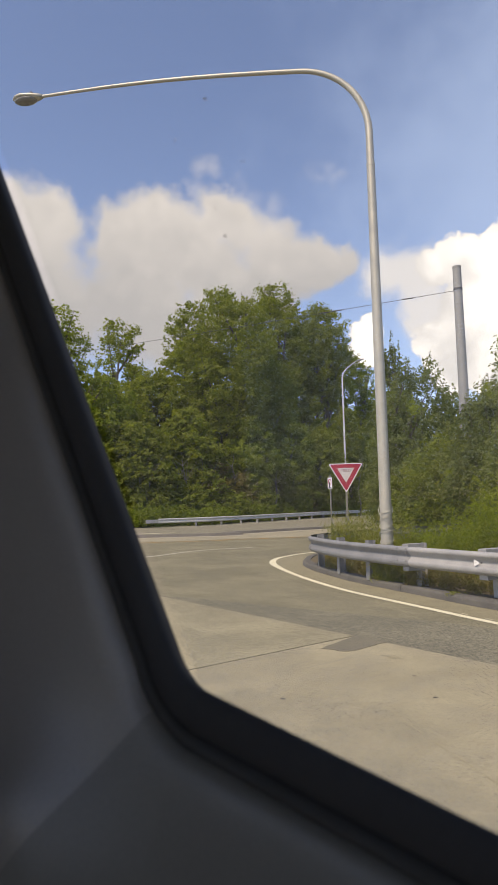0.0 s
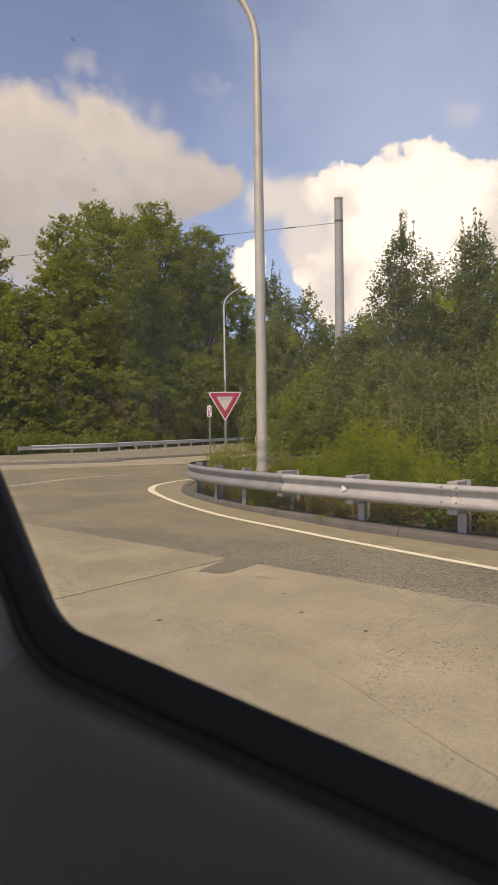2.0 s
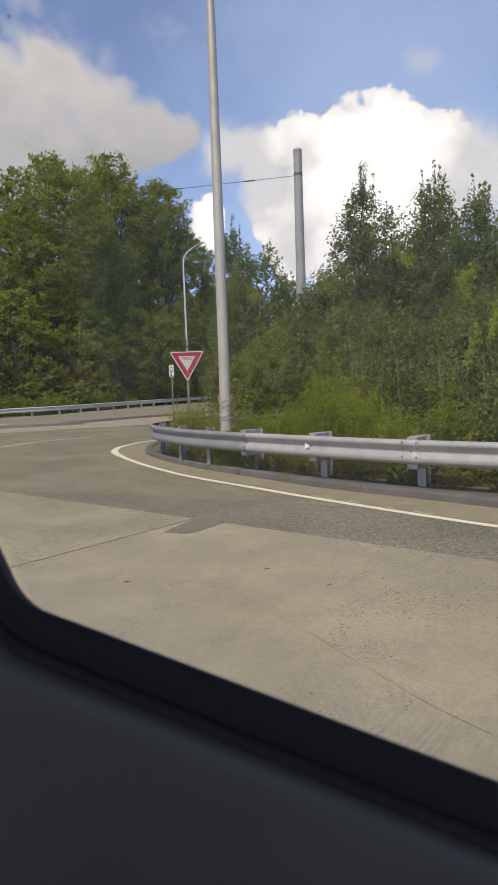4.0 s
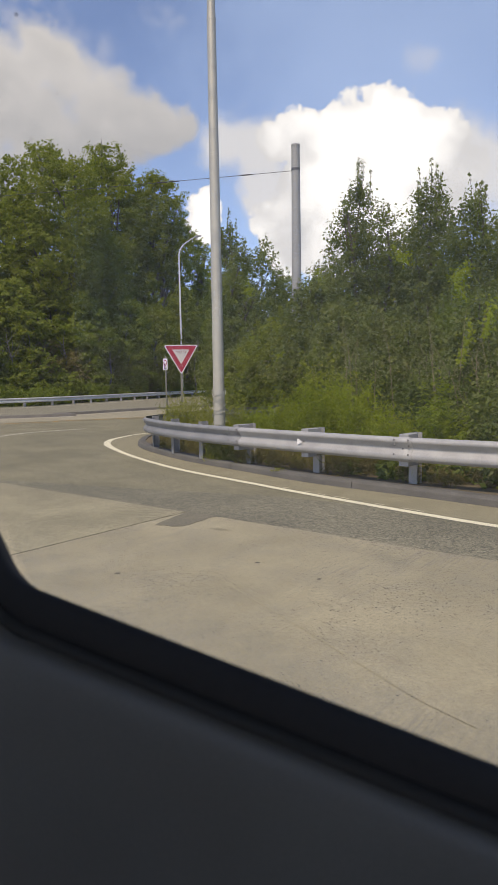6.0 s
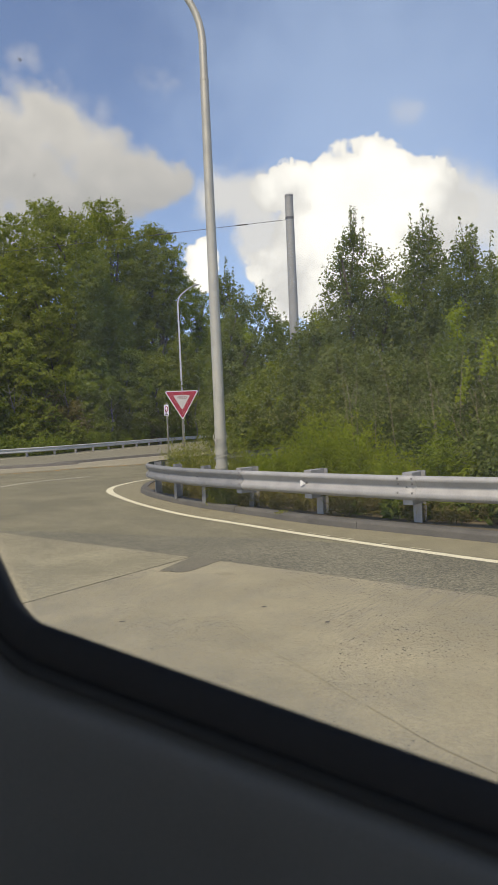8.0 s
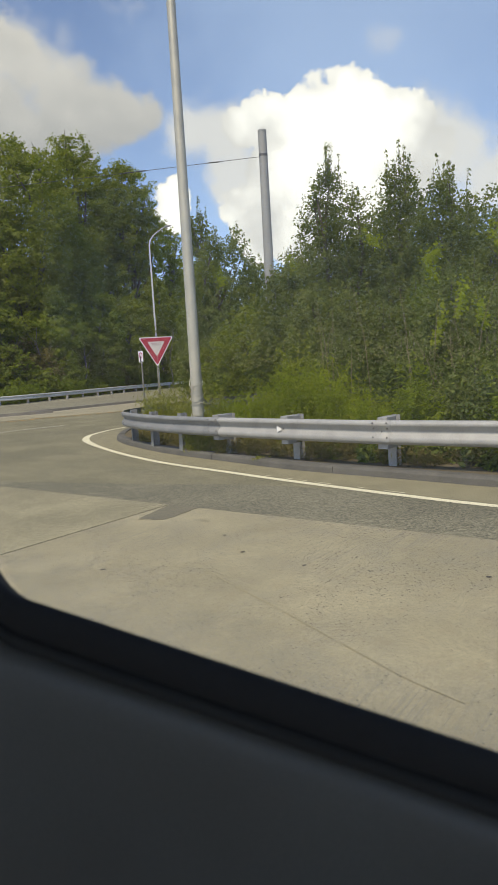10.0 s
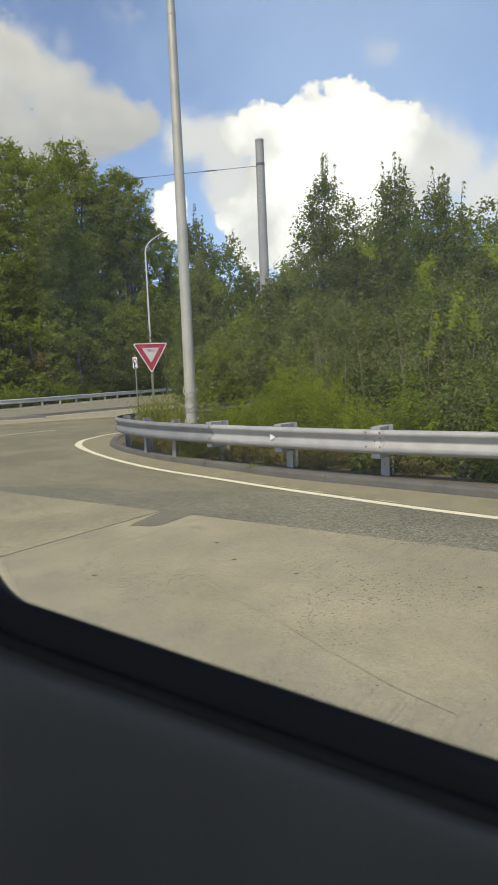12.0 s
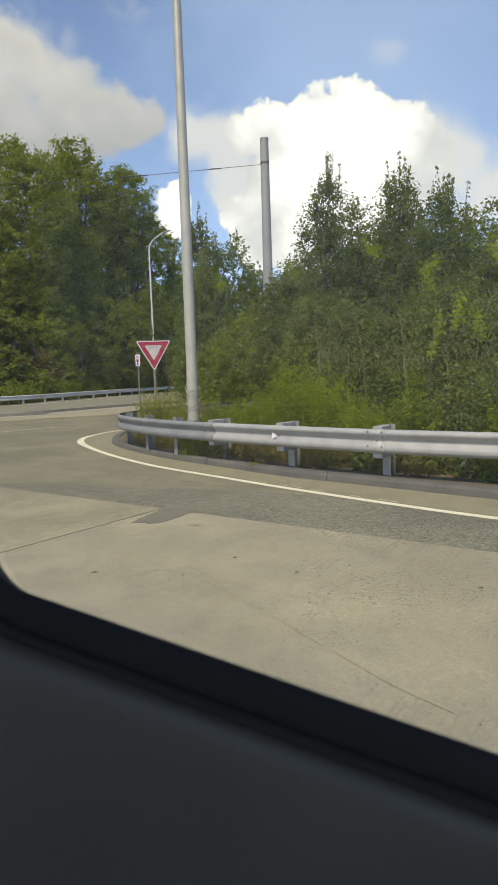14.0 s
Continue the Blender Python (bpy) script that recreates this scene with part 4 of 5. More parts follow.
def small_sign():
    x, y = polar(7.15, 27.0)
    th = tagged(empty("small_road_sign", x, y, 0.01, -47), "small white sign with red ring on a thin post", "road sign")
    part("post", box_bm(0.06, 0.035, 2.75, 0, 0.03, 1.37, 0.006), POST_DULL, th)
    zc = 2.41
    pl = [Vector(v) for v in ((-0.12, 0, zc - 0.23), (0.12, 0, zc - 0.23), (0.12, 0, zc + 0.23), (-0.12, 0, zc + 0.23))]
    sign = part("sign_plate", plate(pl, 0.006), WHITE, th)
    ring = bmesh.new()
    for k in range(16):
        a0, a1 = math.pi * 2 * k / 16, math.pi * 2 * (k + 1) / 16
        q = [(math.cos(a) * r * 0.72, -0.004, zc + 0.05 + math.sin(a) * r) for a, r in ((a0, 0.13), (a1, 0.13), (a1, 0.085), (a0, 0.085))]
        ring.faces.new([ring.verts.new(v) for v in q])
    part("ring", ring, RED, sign)
    part("stroke", box_bm(0.05, 0.003, 0.22, -0.02, -0.005, zc - 0.06), BLACK, sign)
    part("stroke", box_bm(0.15, 0.003, 0.035, 0.0, -0.005, zc - 0.19), BLACK, sign)


small_sign()


# ---- plants ----
def leaf_mesh(name, pos, size, nrm, along, width, material, parent, label="", kind=""):
    """Many small folded leaves: pos, length, face normal and direction for each."""
    n = len(pos)
    nrm = nrm / np.linalg.norm(nrm, axis=1, keepdims=True)
    along = along - nrm * (along * nrm).sum(1, keepdims=True)
    along /= np.linalg.norm(along, axis=1, keepdims=True) + 1e-9
    side = np.cross(nrm, along)
    s, w = size[:, None], (size * width)[:, None]
    v = np.empty((n, 4, 3))
    v[:, 0] = pos - along * s * 0.5
    v[:, 1] = pos + side * w * 0.5 + nrm * w * 0.14 - along * s * 0.05
    v[:, 2] = pos + along * s * 0.5 - nrm * s * 0.08
    v[:, 3] = pos - side * w * 0.5 + nrm * w * 0.14 - along * s * 0.05
    me = bpy.data.meshes.new(name)
    me.vertices.add(4 * n)
    me.vertices.foreach_set("co", v.ravel())
    me.loops.add(4 * n)
    me.loops.foreach_set("vertex_index", np.arange(4 * n, dtype=np.int32))
    me.polygons.add(n)
    me.polygons.foreach_set("loop_start", np.arange(0, 4 * n, 4, dtype=np.int32))
    me.update(calc_edges=True)
    me.validate()
    me.materials.append(material)
    o = new(name, me)
    if parent is not None:
        o.parent = parent
    if label:
        o["label"] = label
    if kind:
        o["kind"] = kind
    return o


def crown_twigs(R, h, rad, base, count, shape):
    """Places of the leafy twigs: an uneven envelope, thick in some places and open in others."""
    off = Vector(R.random(3) * 60)
    rows = []
    while len(rows) < count * 1.6:
        f = R.random()
        if shape == "cone":
            env = 1.18 * (1 - f) ** 0.45 + 0.04
        else:
            env = math.sin(math.pi * (0.18 + 0.77 * f)) ** 0.6
        if R.random() > env * env / 1.5 + 0.05:
            continue
        a = R.random() * 6.2832
        ca, sa = math.cos(a), math.sin(a)
        env *= rad * (0.86 + 0.40 * noise.noise(Vector((ca * 1.3, sa * 1.3, f * 1.1 * h / rad)) + off))
        r = env * R.random() ** 0.42
        p = Vector((r * ca, r * sa, base + (h - base) * f))
        open_air = noise.noise(Vector((p.x, p.y, p.z * 1.3)) * (2.6 / rad) + off) + 0.5 * noise.noise(Vector((p.x, p.y, p.z * 1.6)) * (6.5 / rad) + off)
        rows.append((open_air + 0.22 * R.normal() + 0.35 * (1.0 - r / max(env, 0.01)), p.x, p.y, p.z))
    rows.sort(key=lambda q: -q[0])
    return np.array([q[1:] for q in rows[:count]])


def tree(name, x, y, h, rad, n, leaf, material, seed, base=0.25, shape="round", trunk_r=None, label="", group="", bark=None, z=0.0, twig=1.0, rise=0.35, flat=0.10, leaders=0, shoot=0.8, droop=0.35, limbs=26):
    """A trunk with limbs, sprays of leaves about twigs, and upright leading shoots on top."""
    R = np.random.default_rng(seed)
    th = tagged(empty(name, x, y, z), label, "tree" if "tree" in name else "shrub", group)
    per = 22
    T = crown_twigs(R, h, rad, h * base, max(20, n // per), shape)
    tr = trunk_r or h * 0.016
    bm = bmesh.new()
    wob = R.normal(size=(6, 2)) * rad * 0.03
    spine = [Vector((wob[k][0] * k, wob[k][1] * k, h * 0.88 * k / 5)) for k in range(6)]
    tube_bm(spine, [tr * (1.25 - 0.2 * k) for k in range(6)], 8, bm)
    for a, b, c in T[R.permutation(len(T))[:limbs]] * np.array([0.86, 0.86, 1.0]):
        t0 = max(0.08, min(0.8, (c - 0.26 * h) / h))
        k = t0 * 5 / 0.88
        i = min(4, int(k))
        s0 = spine[i].lerp(spine[i + 1], min(1.0, k - i))
        e1 = Vector((a, b, c))
        m = s0.lerp(e1, 0.5) + Vector((R.normal() * 0.12, R.normal() * 0.12, -0.10)) * rad * 0.4
        tube_bm([s0, m, e1, e1 + (e1 - m) * 0.3], [tr * 0.40, tr * 0.26, tr * 0.13, tr * 0.05], 5, bm)
    pick = np.repeat(np.arange(len(T)), per)
    m = len(pick)
    out = T * np.array([1.0, 1.0, 0.0])
    out /= np.linalg.norm(out, axis=1, keepdims=True) + 0.05
    axis = out * 0.8 + R.normal(size=T.shape) * 0.45 + np.array([0, 0, rise])
    axis /= np.linalg.norm(axis, axis=1, keepdims=True)
    side = np.cross(axis, np.array([0.0, 0.0, 1.0])) + 1e-4
    side /= np.linalg.norm(side, axis=1, keepdims=True)
    up = np.cross(side, axis)
    ln = twig * (0.65 + 0.7 * R.random(len(T)))
    u = R.random(m) - 0.5
    g = R.normal(size=m) * 0.24 * (1.15 - 0.9 * np.abs(u))
    p = T[pick] + axis[pick] * (u * ln[pick])[:, None] + side[pick] * (g * ln[pick])[:, None] + up[pick] * (R.normal(size=m) * flat * ln[pick])[:, None]
    d = up[pick] * 0.75 + out[pick] * 0.45
    along = axis[pick] * 0.6 + side[pick] * np.sign(g)[:, None] * 0.6 + R.normal(size=(m, 3)) * 0.4
    p[:, 2] = np.maximum(p[:, 2], 0.04)
    if leaders:
        # upright shoots with leaves hung along a thin stem
        ps, ds, al = [p], [d], [along]
        high = T[np.argsort(-(T[:, 2] - 0.22 * np.hypot(T[:, 0], T[:, 1]) + R.random(len(T)) * 0.06 * h))][:leaders * 4]
        for tx, ty, tz in high[R.permutation(len(high))[:leaders]]:
            l = shoot * (0.55 + 0.65 * R.random())
            lean = R.normal(size=2) * 0.10 * l
            s0, s1 = np.array([tx, ty, tz - 0.3]), np.array([tx + lean[0], ty + lean[1], tz + l])
            tube_bm([s0, (s0 + s1) / 2 + np.array([lean[1], -lean[0], 0.0]) * 0.3, s1], [0.010, 0.007, 0.003], 4, bm, False)
            k = int((l + 0.3) / (leaf * 0.30))
            f = np.sort(R.random(k))
            a = np.arange(k) * 2.4 + R.random(k)
            o = np.stack([np.cos(a), np.sin(a), np.full(k, -0.45)], 1)
            reach = leaf * (0.35 + 0.9 * (1 - f) * R.random(k))
            ps.append(s0 + (s1 - s0) * f[:, None] + o * reach[:, None])
            ds.append(np.stack([np.cos(a) * 0.6, np.sin(a) * 0.6, np.full(k, 0.7)], 1))
            al.append(o + R.normal(size=(k, 3)) * 0.3)
        p, d, along = np.concatenate(ps), np.concatenate(ds), np.concatenate(al)
        m = len(p)
    part("trunk", bm, bark or BARK, th, smooth=True)
    nrm = d + R.normal(size=(m, 3)) * 0.42
    leaf_mesh("crown", p, leaf * (0.65 + 0.7 * R.random(m)), nrm, along + np.array([0, 0, -droop]), 0.62, material, th)
    return th


# tall woods beyond the far carriageway: azimuth, distance, top elevation, radius, leaves, seed
WOODS = [
    ("wood_tree", -1.6, 67, 19.0, 7.2, 64020, 0.28, LEAF_OAK, 11, 0.16, "round", 1.25),
    ("wood_tree", 2.5, 77, 19.2, 6.2, 54320, 0.30, LEAF_OAK, 12, 0.18, "round", 1.25),
    ("wood_tree", 6.5, 80, 17.4, 5.2, 32980, 0.29, LEAF_OAK, 13, 0.50, "round", 1.25),
    ("wood_tree", 5.4, 75, 9.4, 3.2, 14000, 0.30, LEAF_WOOD, 96, 0.05, "round", 1.0),
    ("wood_tree", 7.8, 84, 9.2, 3.2, 12000, 0.32, LEAF_LIME, 97, 0.05, "round", 1.0),
    ("wood_tree", -5.2, 70, 18.0, 4.6, 25220, 0.30, LEAF_OAK, 30, 0.18, "round", 1.0),
    ("wood_tree", -11.6, 74, 16.4, 4.4, 15520, 0.31, LEAF_WOOD, 14, 0.2, "round", 1.25),
    ("wood_tree", -16.8, 64, 17.2, 4.6, 25220, 0.29, LEAF_LIME, 15, 0.15, "round", 1.25),
    ("wood_tree", -21.5, 60, 17.0, 5.4, 21340, 0.30, LEAF_OAK, 16, 0.15, "round", 1.25),
    ("wood_tree", -8.6, 66, 12.0, 4.6, 25220, 0.34, LEAF_WOOD, 17, 0.10, "round", 1.25),
    ("wood_tree", -13.6, 60, 11.4, 4.8, 27160, 0.33, LEAF_LIME, 18, 0.06, "round", 1.25),
    ("wood_tree", -5.6, 60, 8.6, 3.8, 21340, 0.32, LEAF_WOOD, 19, 0.12, "round", 1.0),
    ("wood_tree", -10.0, 57, 7.4, 3.8, 19400, 0.30, LEAF_OAK, 20, 0.06, "round", 1.0),
    ("wood_tree", -17.5, 55, 9.4, 4.4, 21340, 0.30, LEAF_WOOD, 21, 0.04, "round", 1.25),
    ("wood_tree", 0.2, 63, 7.4, 3.2, 15520, 0.30, LEAF_LIME, 22, 0.34, "round", 1.0),
    ("wood_tree", 4.4, 82, 8.0, 4.2, 17460, 0.33, LEAF_WOOD, 23, 0.28, "round", 1.0),
    ("wood_tree", 9.2, 94, 8.3, 5.4, 23280, 0.36, LEAF_WOOD, 24, 0.08, "round", 1.25),
    ("wood_tree", 3.4, 67, 7.8, 3.4, 14000, 0.30, LEAF_LIME, 101, 0.08, "round", 1.0),
    ("wood_tree", 2.4, 70, 12.6, 3.4, 16000, 0.28, LEAF_OAK, 104, 0.25, "round", 1.0),
    ("wood_tree", 6.4, 70, 6.6, 3.0, 12000, 0.30, LEAF_WOOD, 102, 0.06, "round", 1.0),
    ("wood_tree", 8.8, 76, 8.4, 3.2, 13000, 0.30, LEAF_OAK, 103, 0.06, "round", 1.0),
    ("wood_tree", 10.2, 88, 12.4, 3.6, 18000, 0.32, LEAF_LIME, 99, 0.05, "round", 1.0),
    ("wood_tree", 12.4, 98, 9.8, 6.4, 25220, 0.38, LEAF_WOOD, 25, 0.06, "round", 1.25),
    ("wood_tree", 1.6, 92, 14.5, 5.0, 5820, 0.62, LEAF_WOOD, 98, 0.2, "round", 1.25),
    ("wood_tree", -2.4, 80, 10.0, 6.4, 8730, 0.62, LEAF_WOOD, 26, 0.03, "round", 1.25),
    ("wood_tree", 1.6, 90, 10.5, 7.4, 8730, 0.65, LEAF_WOOD, 27, 0.03, "round", 1.25),
    ("wood_tree", -12.0, 82, 11.0, 8.0, 9700, 0.62, LEAF_WOOD, 28, 0.03, "round", 1.25),
    ("wood_tree", -4.0, 108, 7.5, 9.0, 7760, 0.8, LEAF_WOOD, 91, 0.0, "round", 1.25),
    ("wood_tree", 3.6, 112, 7.5, 9.0, 7760, 0.8, LEAF_WOOD, 92, 0.0, "round", 1.25),
    ("wood_tree", 9.5, 116, 8.0, 9.0, 7760, 0.8, LEAF_WOOD, 93, 0.0, "round", 1.25),
    ("wood_tree", 17.0, 60, 7.6, 6.0, 4850, 0.6, LEAF_WOOD, 94, 0.0, "round", 1.25),
    ("wood_tree", 22.5, 50, 7.2, 5.0, 4850, 0.55, LEAF_WOOD, 95, 0.0, "round", 1.25),
    ("wood_tree", -20.0, 74, 12.0, 8.0, 6000, 0.62, LEAF_WOOD, 29, 0.03, "round", 1.25),
]
for nm, az, d, el, rad, n, leaf, mt, seed, base, shape, twig in WOODS:
    x, y = polar(az, d)
    h = 1.65 + d * math.tan(radians(el))
    grown = tree(nm, x, y, h, rad, n, leaf, mt, seed, base, shape, label="tall green broadleaf tree at the wood's edge", group="trees of the far wood", z=-0.06, twig=twig)
    if seed == 13:
        # the bare lower limbs that rise outwards under the open crown
        for out, top in ((3.6, 17.5), (2.2, 16.0), (-1.5, 17.0)):
            part("limb", tube_bm([(0, 0, 8.5), (out * 0.35, 0.2, 11.2), (out * 0.72, 0.1, 13.6), (out, 0, top)], [0.22, 0.17, 0.12, 0.05], 7), BARK, grown, smooth=True)

# low undergrowth that closes the wood's foot
RU = random.Random(31)
for k in range(30):
    az = -22.5 + k * 1.15
    d = float(np.interp(az, (-8.4, -2.3, 2.8, 7.8, 11.8), (53.0, 56.5, 63.5, 73.5, 83.0))) + RU.uniform(0, 3)
    x, y = polar(az, d)
    tree("undergrowth_shrub", x, y, RU.uniform(2.4, 5.6), RU.uniform(1.7, 2.4), 4200, 0.24, LEAF_DRY if k in (17, 19, 24, 25) else (LEAF_WOOD, LEAF_OAK, LEAF_LIME)[k % 3], 200 + k, 0.03, "round", trunk_r=0.05, twig=0.7, label="dense green undergrowth shrub at the wood's edge", group="undergrowth at the wood's edge", z=-0.06)

# bare pale saplings along the wood's edge
for k, (az, d, h) in enumerate(((-6.8, 56, 6.0), (-4.2, 58, 7.0), (-3.3, 58, 5.2), (0.6, 62, 7.5), (1.2, 62, 6.4), (3.6, 66, 9.0), (-9.2, 55, 5.4), (5.0, 68, 7.0), (9.8, 74, 7.0), (-1.5, 60, 6.5), (2.2, 63, 6.0), (-5.6, 57, 6.5), (6.3, 69, 6.0), (-0.6, 60.5, 5.0))):
    x, y = polar(az, d)
    R = random.Random(60 + k)
    th = tagged(empty("sapling", x, y, -0.06), "thin bare pale sapling at the wood's edge", "tree", "saplings at the wood's edge")
    bm = bmesh.new()
    sp = [Vector((R.uniform(-0.12, 0.12) * i, R.uniform(-0.12, 0.12) * i, h * i / 5)) for i in range(6)]
    tube_bm(sp, [0.095, 0.085, 0.07, 0.052, 0.034, 0.012], 6, bm)
    for j in range(7):
        i = R.choice((2, 3, 3, 4))
        s0 = sp[i]
        e = s0 + Vector((R.uniform(-1, 1), R.uniform(-0.6, 0.6), R.uniform(0.8, 1.8)))
        tube_bm([s0, s0.lerp(e, 0.5) + Vector((0, 0, -0.1)), e], [0.032, 0.022, 0.008], 5, bm)
    part("trunk", bm, PALE_BARK, th, smooth=True)

# middle and near trees on the island
NEAR = [
    ("island_tree", 12.9, 31, 13.2, 1.5, 15000, 0.125, LEAF_PEAR, 31, 0.05, "cone", 6, 0.9),
    ("island_tree", 15.0, 29, 11.6, 2.4, 22000, 0.125, LEAF_PEAR, 32, 0.03, "round", 10, 0.7),
    ("island_tree", 18.0, 31, 8.9, 2.4, 20000, 0.125, LEAF_PEAR, 33, 0.03, "round", 8, 0.6),
    ("island_tree", 13.6, 38, 9.5, 1.8, 10000, 0.18, LEAF_WOOD, 34, 0.03, "round", 4, 0.8),
    ("island_tree", 21.2, 24, 9.8, 1.6, 22000, 0.094, LEAF_SHRUB, 35, 0.03, "round", 16, 0.5),
    ("island_tree", 24.1, 20.5, 16.1, 1.35, 34000, 0.092, LEAF_PEAR, 36, 0.03, "cone", 12, 1.0),
    ("island_tree", 26.5, 20.0, 14.6, 1.0, 17000, 0.09, LEAF_PEAR, 37, 0.03, "cone", 4, 0.35),
    ("island_tree", 28.6, 20.8, 12.6, 0.9, 12000, 0.09, LEAF_PEAR, 45, 0.03, "cone", 3, 0.55),
    ("island_tree", 30.3, 19.5, 15.9, 1.4, 33000, 0.092, LEAF_PEAR, 38, 0.03, "cone", 14, 0.85),
    ("island_tree", 34.0, 18.5, 14.5, 1.4, 33000, 0.09, LEAF_PEAR, 39, 0.03, "cone", 12, 0.85),
    ("island_tree", 37.6, 17.5, 13.1, 1.3, 26000, 0.086, LEAF_PEAR, 40, 0.03, "cone", 8, 0.5),
    ("island_tree", 41.0, 16.5, 13.6, 1.8, 20000, 0.086, LEAF_PEAR, 41, 0.03, "cone", 8, 0.6),
    ("island_tree", 32.0, 20.5, 13.8, 1.2, 17000, 0.094, LEAF_PEAR, 44, 0.03, "cone", 5, 0.5),
    ("island_tree", 28.4, 22.5, 11.6, 2.2, 17000, 0.101, LEAF_WOOD, 42, 0.02, "round", 0, 0.5),
    ("island_tree", 35.6, 21.0, 12.2, 2.2, 17000, 0.101, LEAF_WOOD, 43, 0.02, "round", 4, 0.5),
]
for nm, az, d, el, rad, n, leaf, mt, seed, base, shape, leaders, shoot in NEAR:
    x, y = polar(az, d)
    h = 1.65 + d * math.tan(radians(el)) - 0.105
    tree(nm, x, y, h, rad, n, leaf, mt, seed, base, shape, label="dense dark green tree with upright leafy shoots", group="trees on the island", z=0.105, twig=0.5, rise=0.7, flat=0.16, leaders=leaders, shoot=shoot, droop=0.6)

SHRUBS = [
    (15.8, 24.0, 4.6, 1.6, 11000, 0.12, LEAF_PEAR, 51), (17.6, 22.0, 5.8, 1.7, 11000, 0.12, LEAF_WOOD, 52),
    (14.0, 25.0, 2.6, 1.1, 7000, 0.12, LEAF_WOOD, 53), (20.2, 18.5, 7.8, 1.35, 12000, 0.10, LEAF_SHRUB, 54),
    (23.4, 16.5, 6.4, 1.35, 18900, 0.080, LEAF_SHRUB, 55), (26.4, 15.5, 5.8, 1.25, 17550, 0.080, LEAF_SHRUB, 56),
    (29.4, 14.8, 4.4, 1.25, 16200, 0.080, LEAF_SHRUB, 57), (32.4, 14.8, 6.2, 1.15, 16200, 0.080, LEAF_BROAD, 58),
    (35.2, 14.0, 7.2, 1.15, 16200, 0.072, LEAF_PEAR, 59), (38.4, 13.2, 5.2, 1.2, 14850, 0.068, LEAF_PEAR, 60),
    (41.8, 12.6, 4.8, 1.3, 12150, 0.062, LEAF_PEAR, 61), (25.0, 13.6, 1.6, 0.9, 10800, 0.062, LEAF_PEAR, 62),
    (30.4, 12.0, 0.6, 0.8, 10125, 0.062, LEAF_PEAR, 63), (37.0, 10.6, 0.2, 0.85, 10125, 0.062, LEAF_PEAR, 64),
    (40.5, 9.6, 0.8, 0.9, 9450, 0.062, LEAF_PEAR, 65),
]
for az, d, el, rad, n, leaf, mt, seed in SHRUBS:
    x, y = polar(az, d)
    h = 1.65 + d * math.tan(radians(el)) - 0.105
    tree("shrub", x, y, h, rad, n, leaf, mt, seed, 0.04, "round", trunk_r=0.03, label="leafy green shrub in the island thicket", group="shrubs on the island", z=0.105, twig=0.42, rise=0.6, flat=0.16, leaders=10, shoot=0.5, droop=0.5, limbs=14)


def weeds(name, spots, n_stem, h, leaf, material, seed, label, per=26, spread=0.9, width=0.2, upright=0.75):
    """Clumps of upright stems with narrow leaves, feathery at the top."""
    R = np.random.default_rng(seed)
    P, N, A, S = [], [], [], []
    for (x, y, r, hh) in spots:
        for k in range(n_stem):
            q = r * math.sqrt(R.random())
            a = R.random() * 6.283
            bx, by = x + q * math.cos(a), y + q * math.sin(a)
            top = h * hh * (0.6 + 0.5 * R.random()) * (1.0 - 0.35 * (q / r) ** 2)
            lx, ly = R.normal() * 0.16 * top, R.normal() * 0.16 * top
            f = R.random(per) ** 0.8
            P.append(np.stack([bx + lx * f * f + R.normal(size=per) * 0.03, by + ly * f * f + R.normal(size=per) * 0.03, 0.105 + top * f], 1))
            d = R.normal(size=(per, 3)) * np.array([1, 1, 0.3])
            A.append(d * (1 - upright) + np.array([0, 0, upright]) + d * 0.35)
            N.append(np.cross(d, R.normal(size=(per, 3))) + d * 0.3)
            S.append(leaf * (0.6 + 0.7 * R.random(per)))
    th = leaf_mesh(name, np.concatenate(P), np.concatenate(S), np.concatenate(N), np.concatenate(A), width, material, None)
    return tagged(th, label, "weeds", kind="stuff")


def spots_polar(rows):
    return [(*polar(az, d), r, hh) for az, d, r, hh in rows]


weeds("goldenrod_weeds", spots_polar([(20.6, 12.2, 0.46, 1.0), (18.4, 12.9, 0.5, 0.66), (22.1, 12.0, 0.26, 0.8), (16.4, 13.6, 0.6, 0.54), (14.6, 14.6, 0.6, 0.5), (24.7, 11.2, 0.32, 0.80), (27.4, 10.6, 0.4, 0.52)]), 100, 2.15, 0.085, LEAF_WEED, 71, "feathery yellow-green goldenrod weeds behind the guard rail", 52, width=0.18)
weeds("tall_weeds", spots_polar([(31.3, 10.4, 0.30, 1.0), (33.4, 10.3, 0.22, 0.6), (39.2, 9.2, 0.4, 0.8), (37.6, 9.9, 0.25, 0.75), (28.2, 10.3, 0.3, 0.30)]), 60, 1.75, 0.10, LEAF_TALL, 72, "bright green tall weeds behind the guard rail", 34, width=0.2, upright=0.55)
weeds("nose_grass", spots_polar([(8.2, 16.7, 0.4, 0.75), (9.0, 16.4, 0.6, 0.8), (10.6, 15.8, 0.5, 0.85), (10.0, 17.6, 0.6, 0.9), (13.0, 14.4, 0.5, 0.8), (8.2, 18.0, 0.6, 0.7), (11.8, 15.5, 0.4, 0.75), (7.8, 16.3, 0.3, 0.5), (11.5, 12.55, 0.2, 0.36), (12.2, 12.45, 0.2, 0.36), (12.8, 12.3, 0.2, 0.34), (12.0, 13.8, 0.4, 0.6)]), 80, 1.65, 0.18, LEAF_GRASS, 73, "tall yellow-green grass on the island nose", 16, width=0.07, upright=0.85)
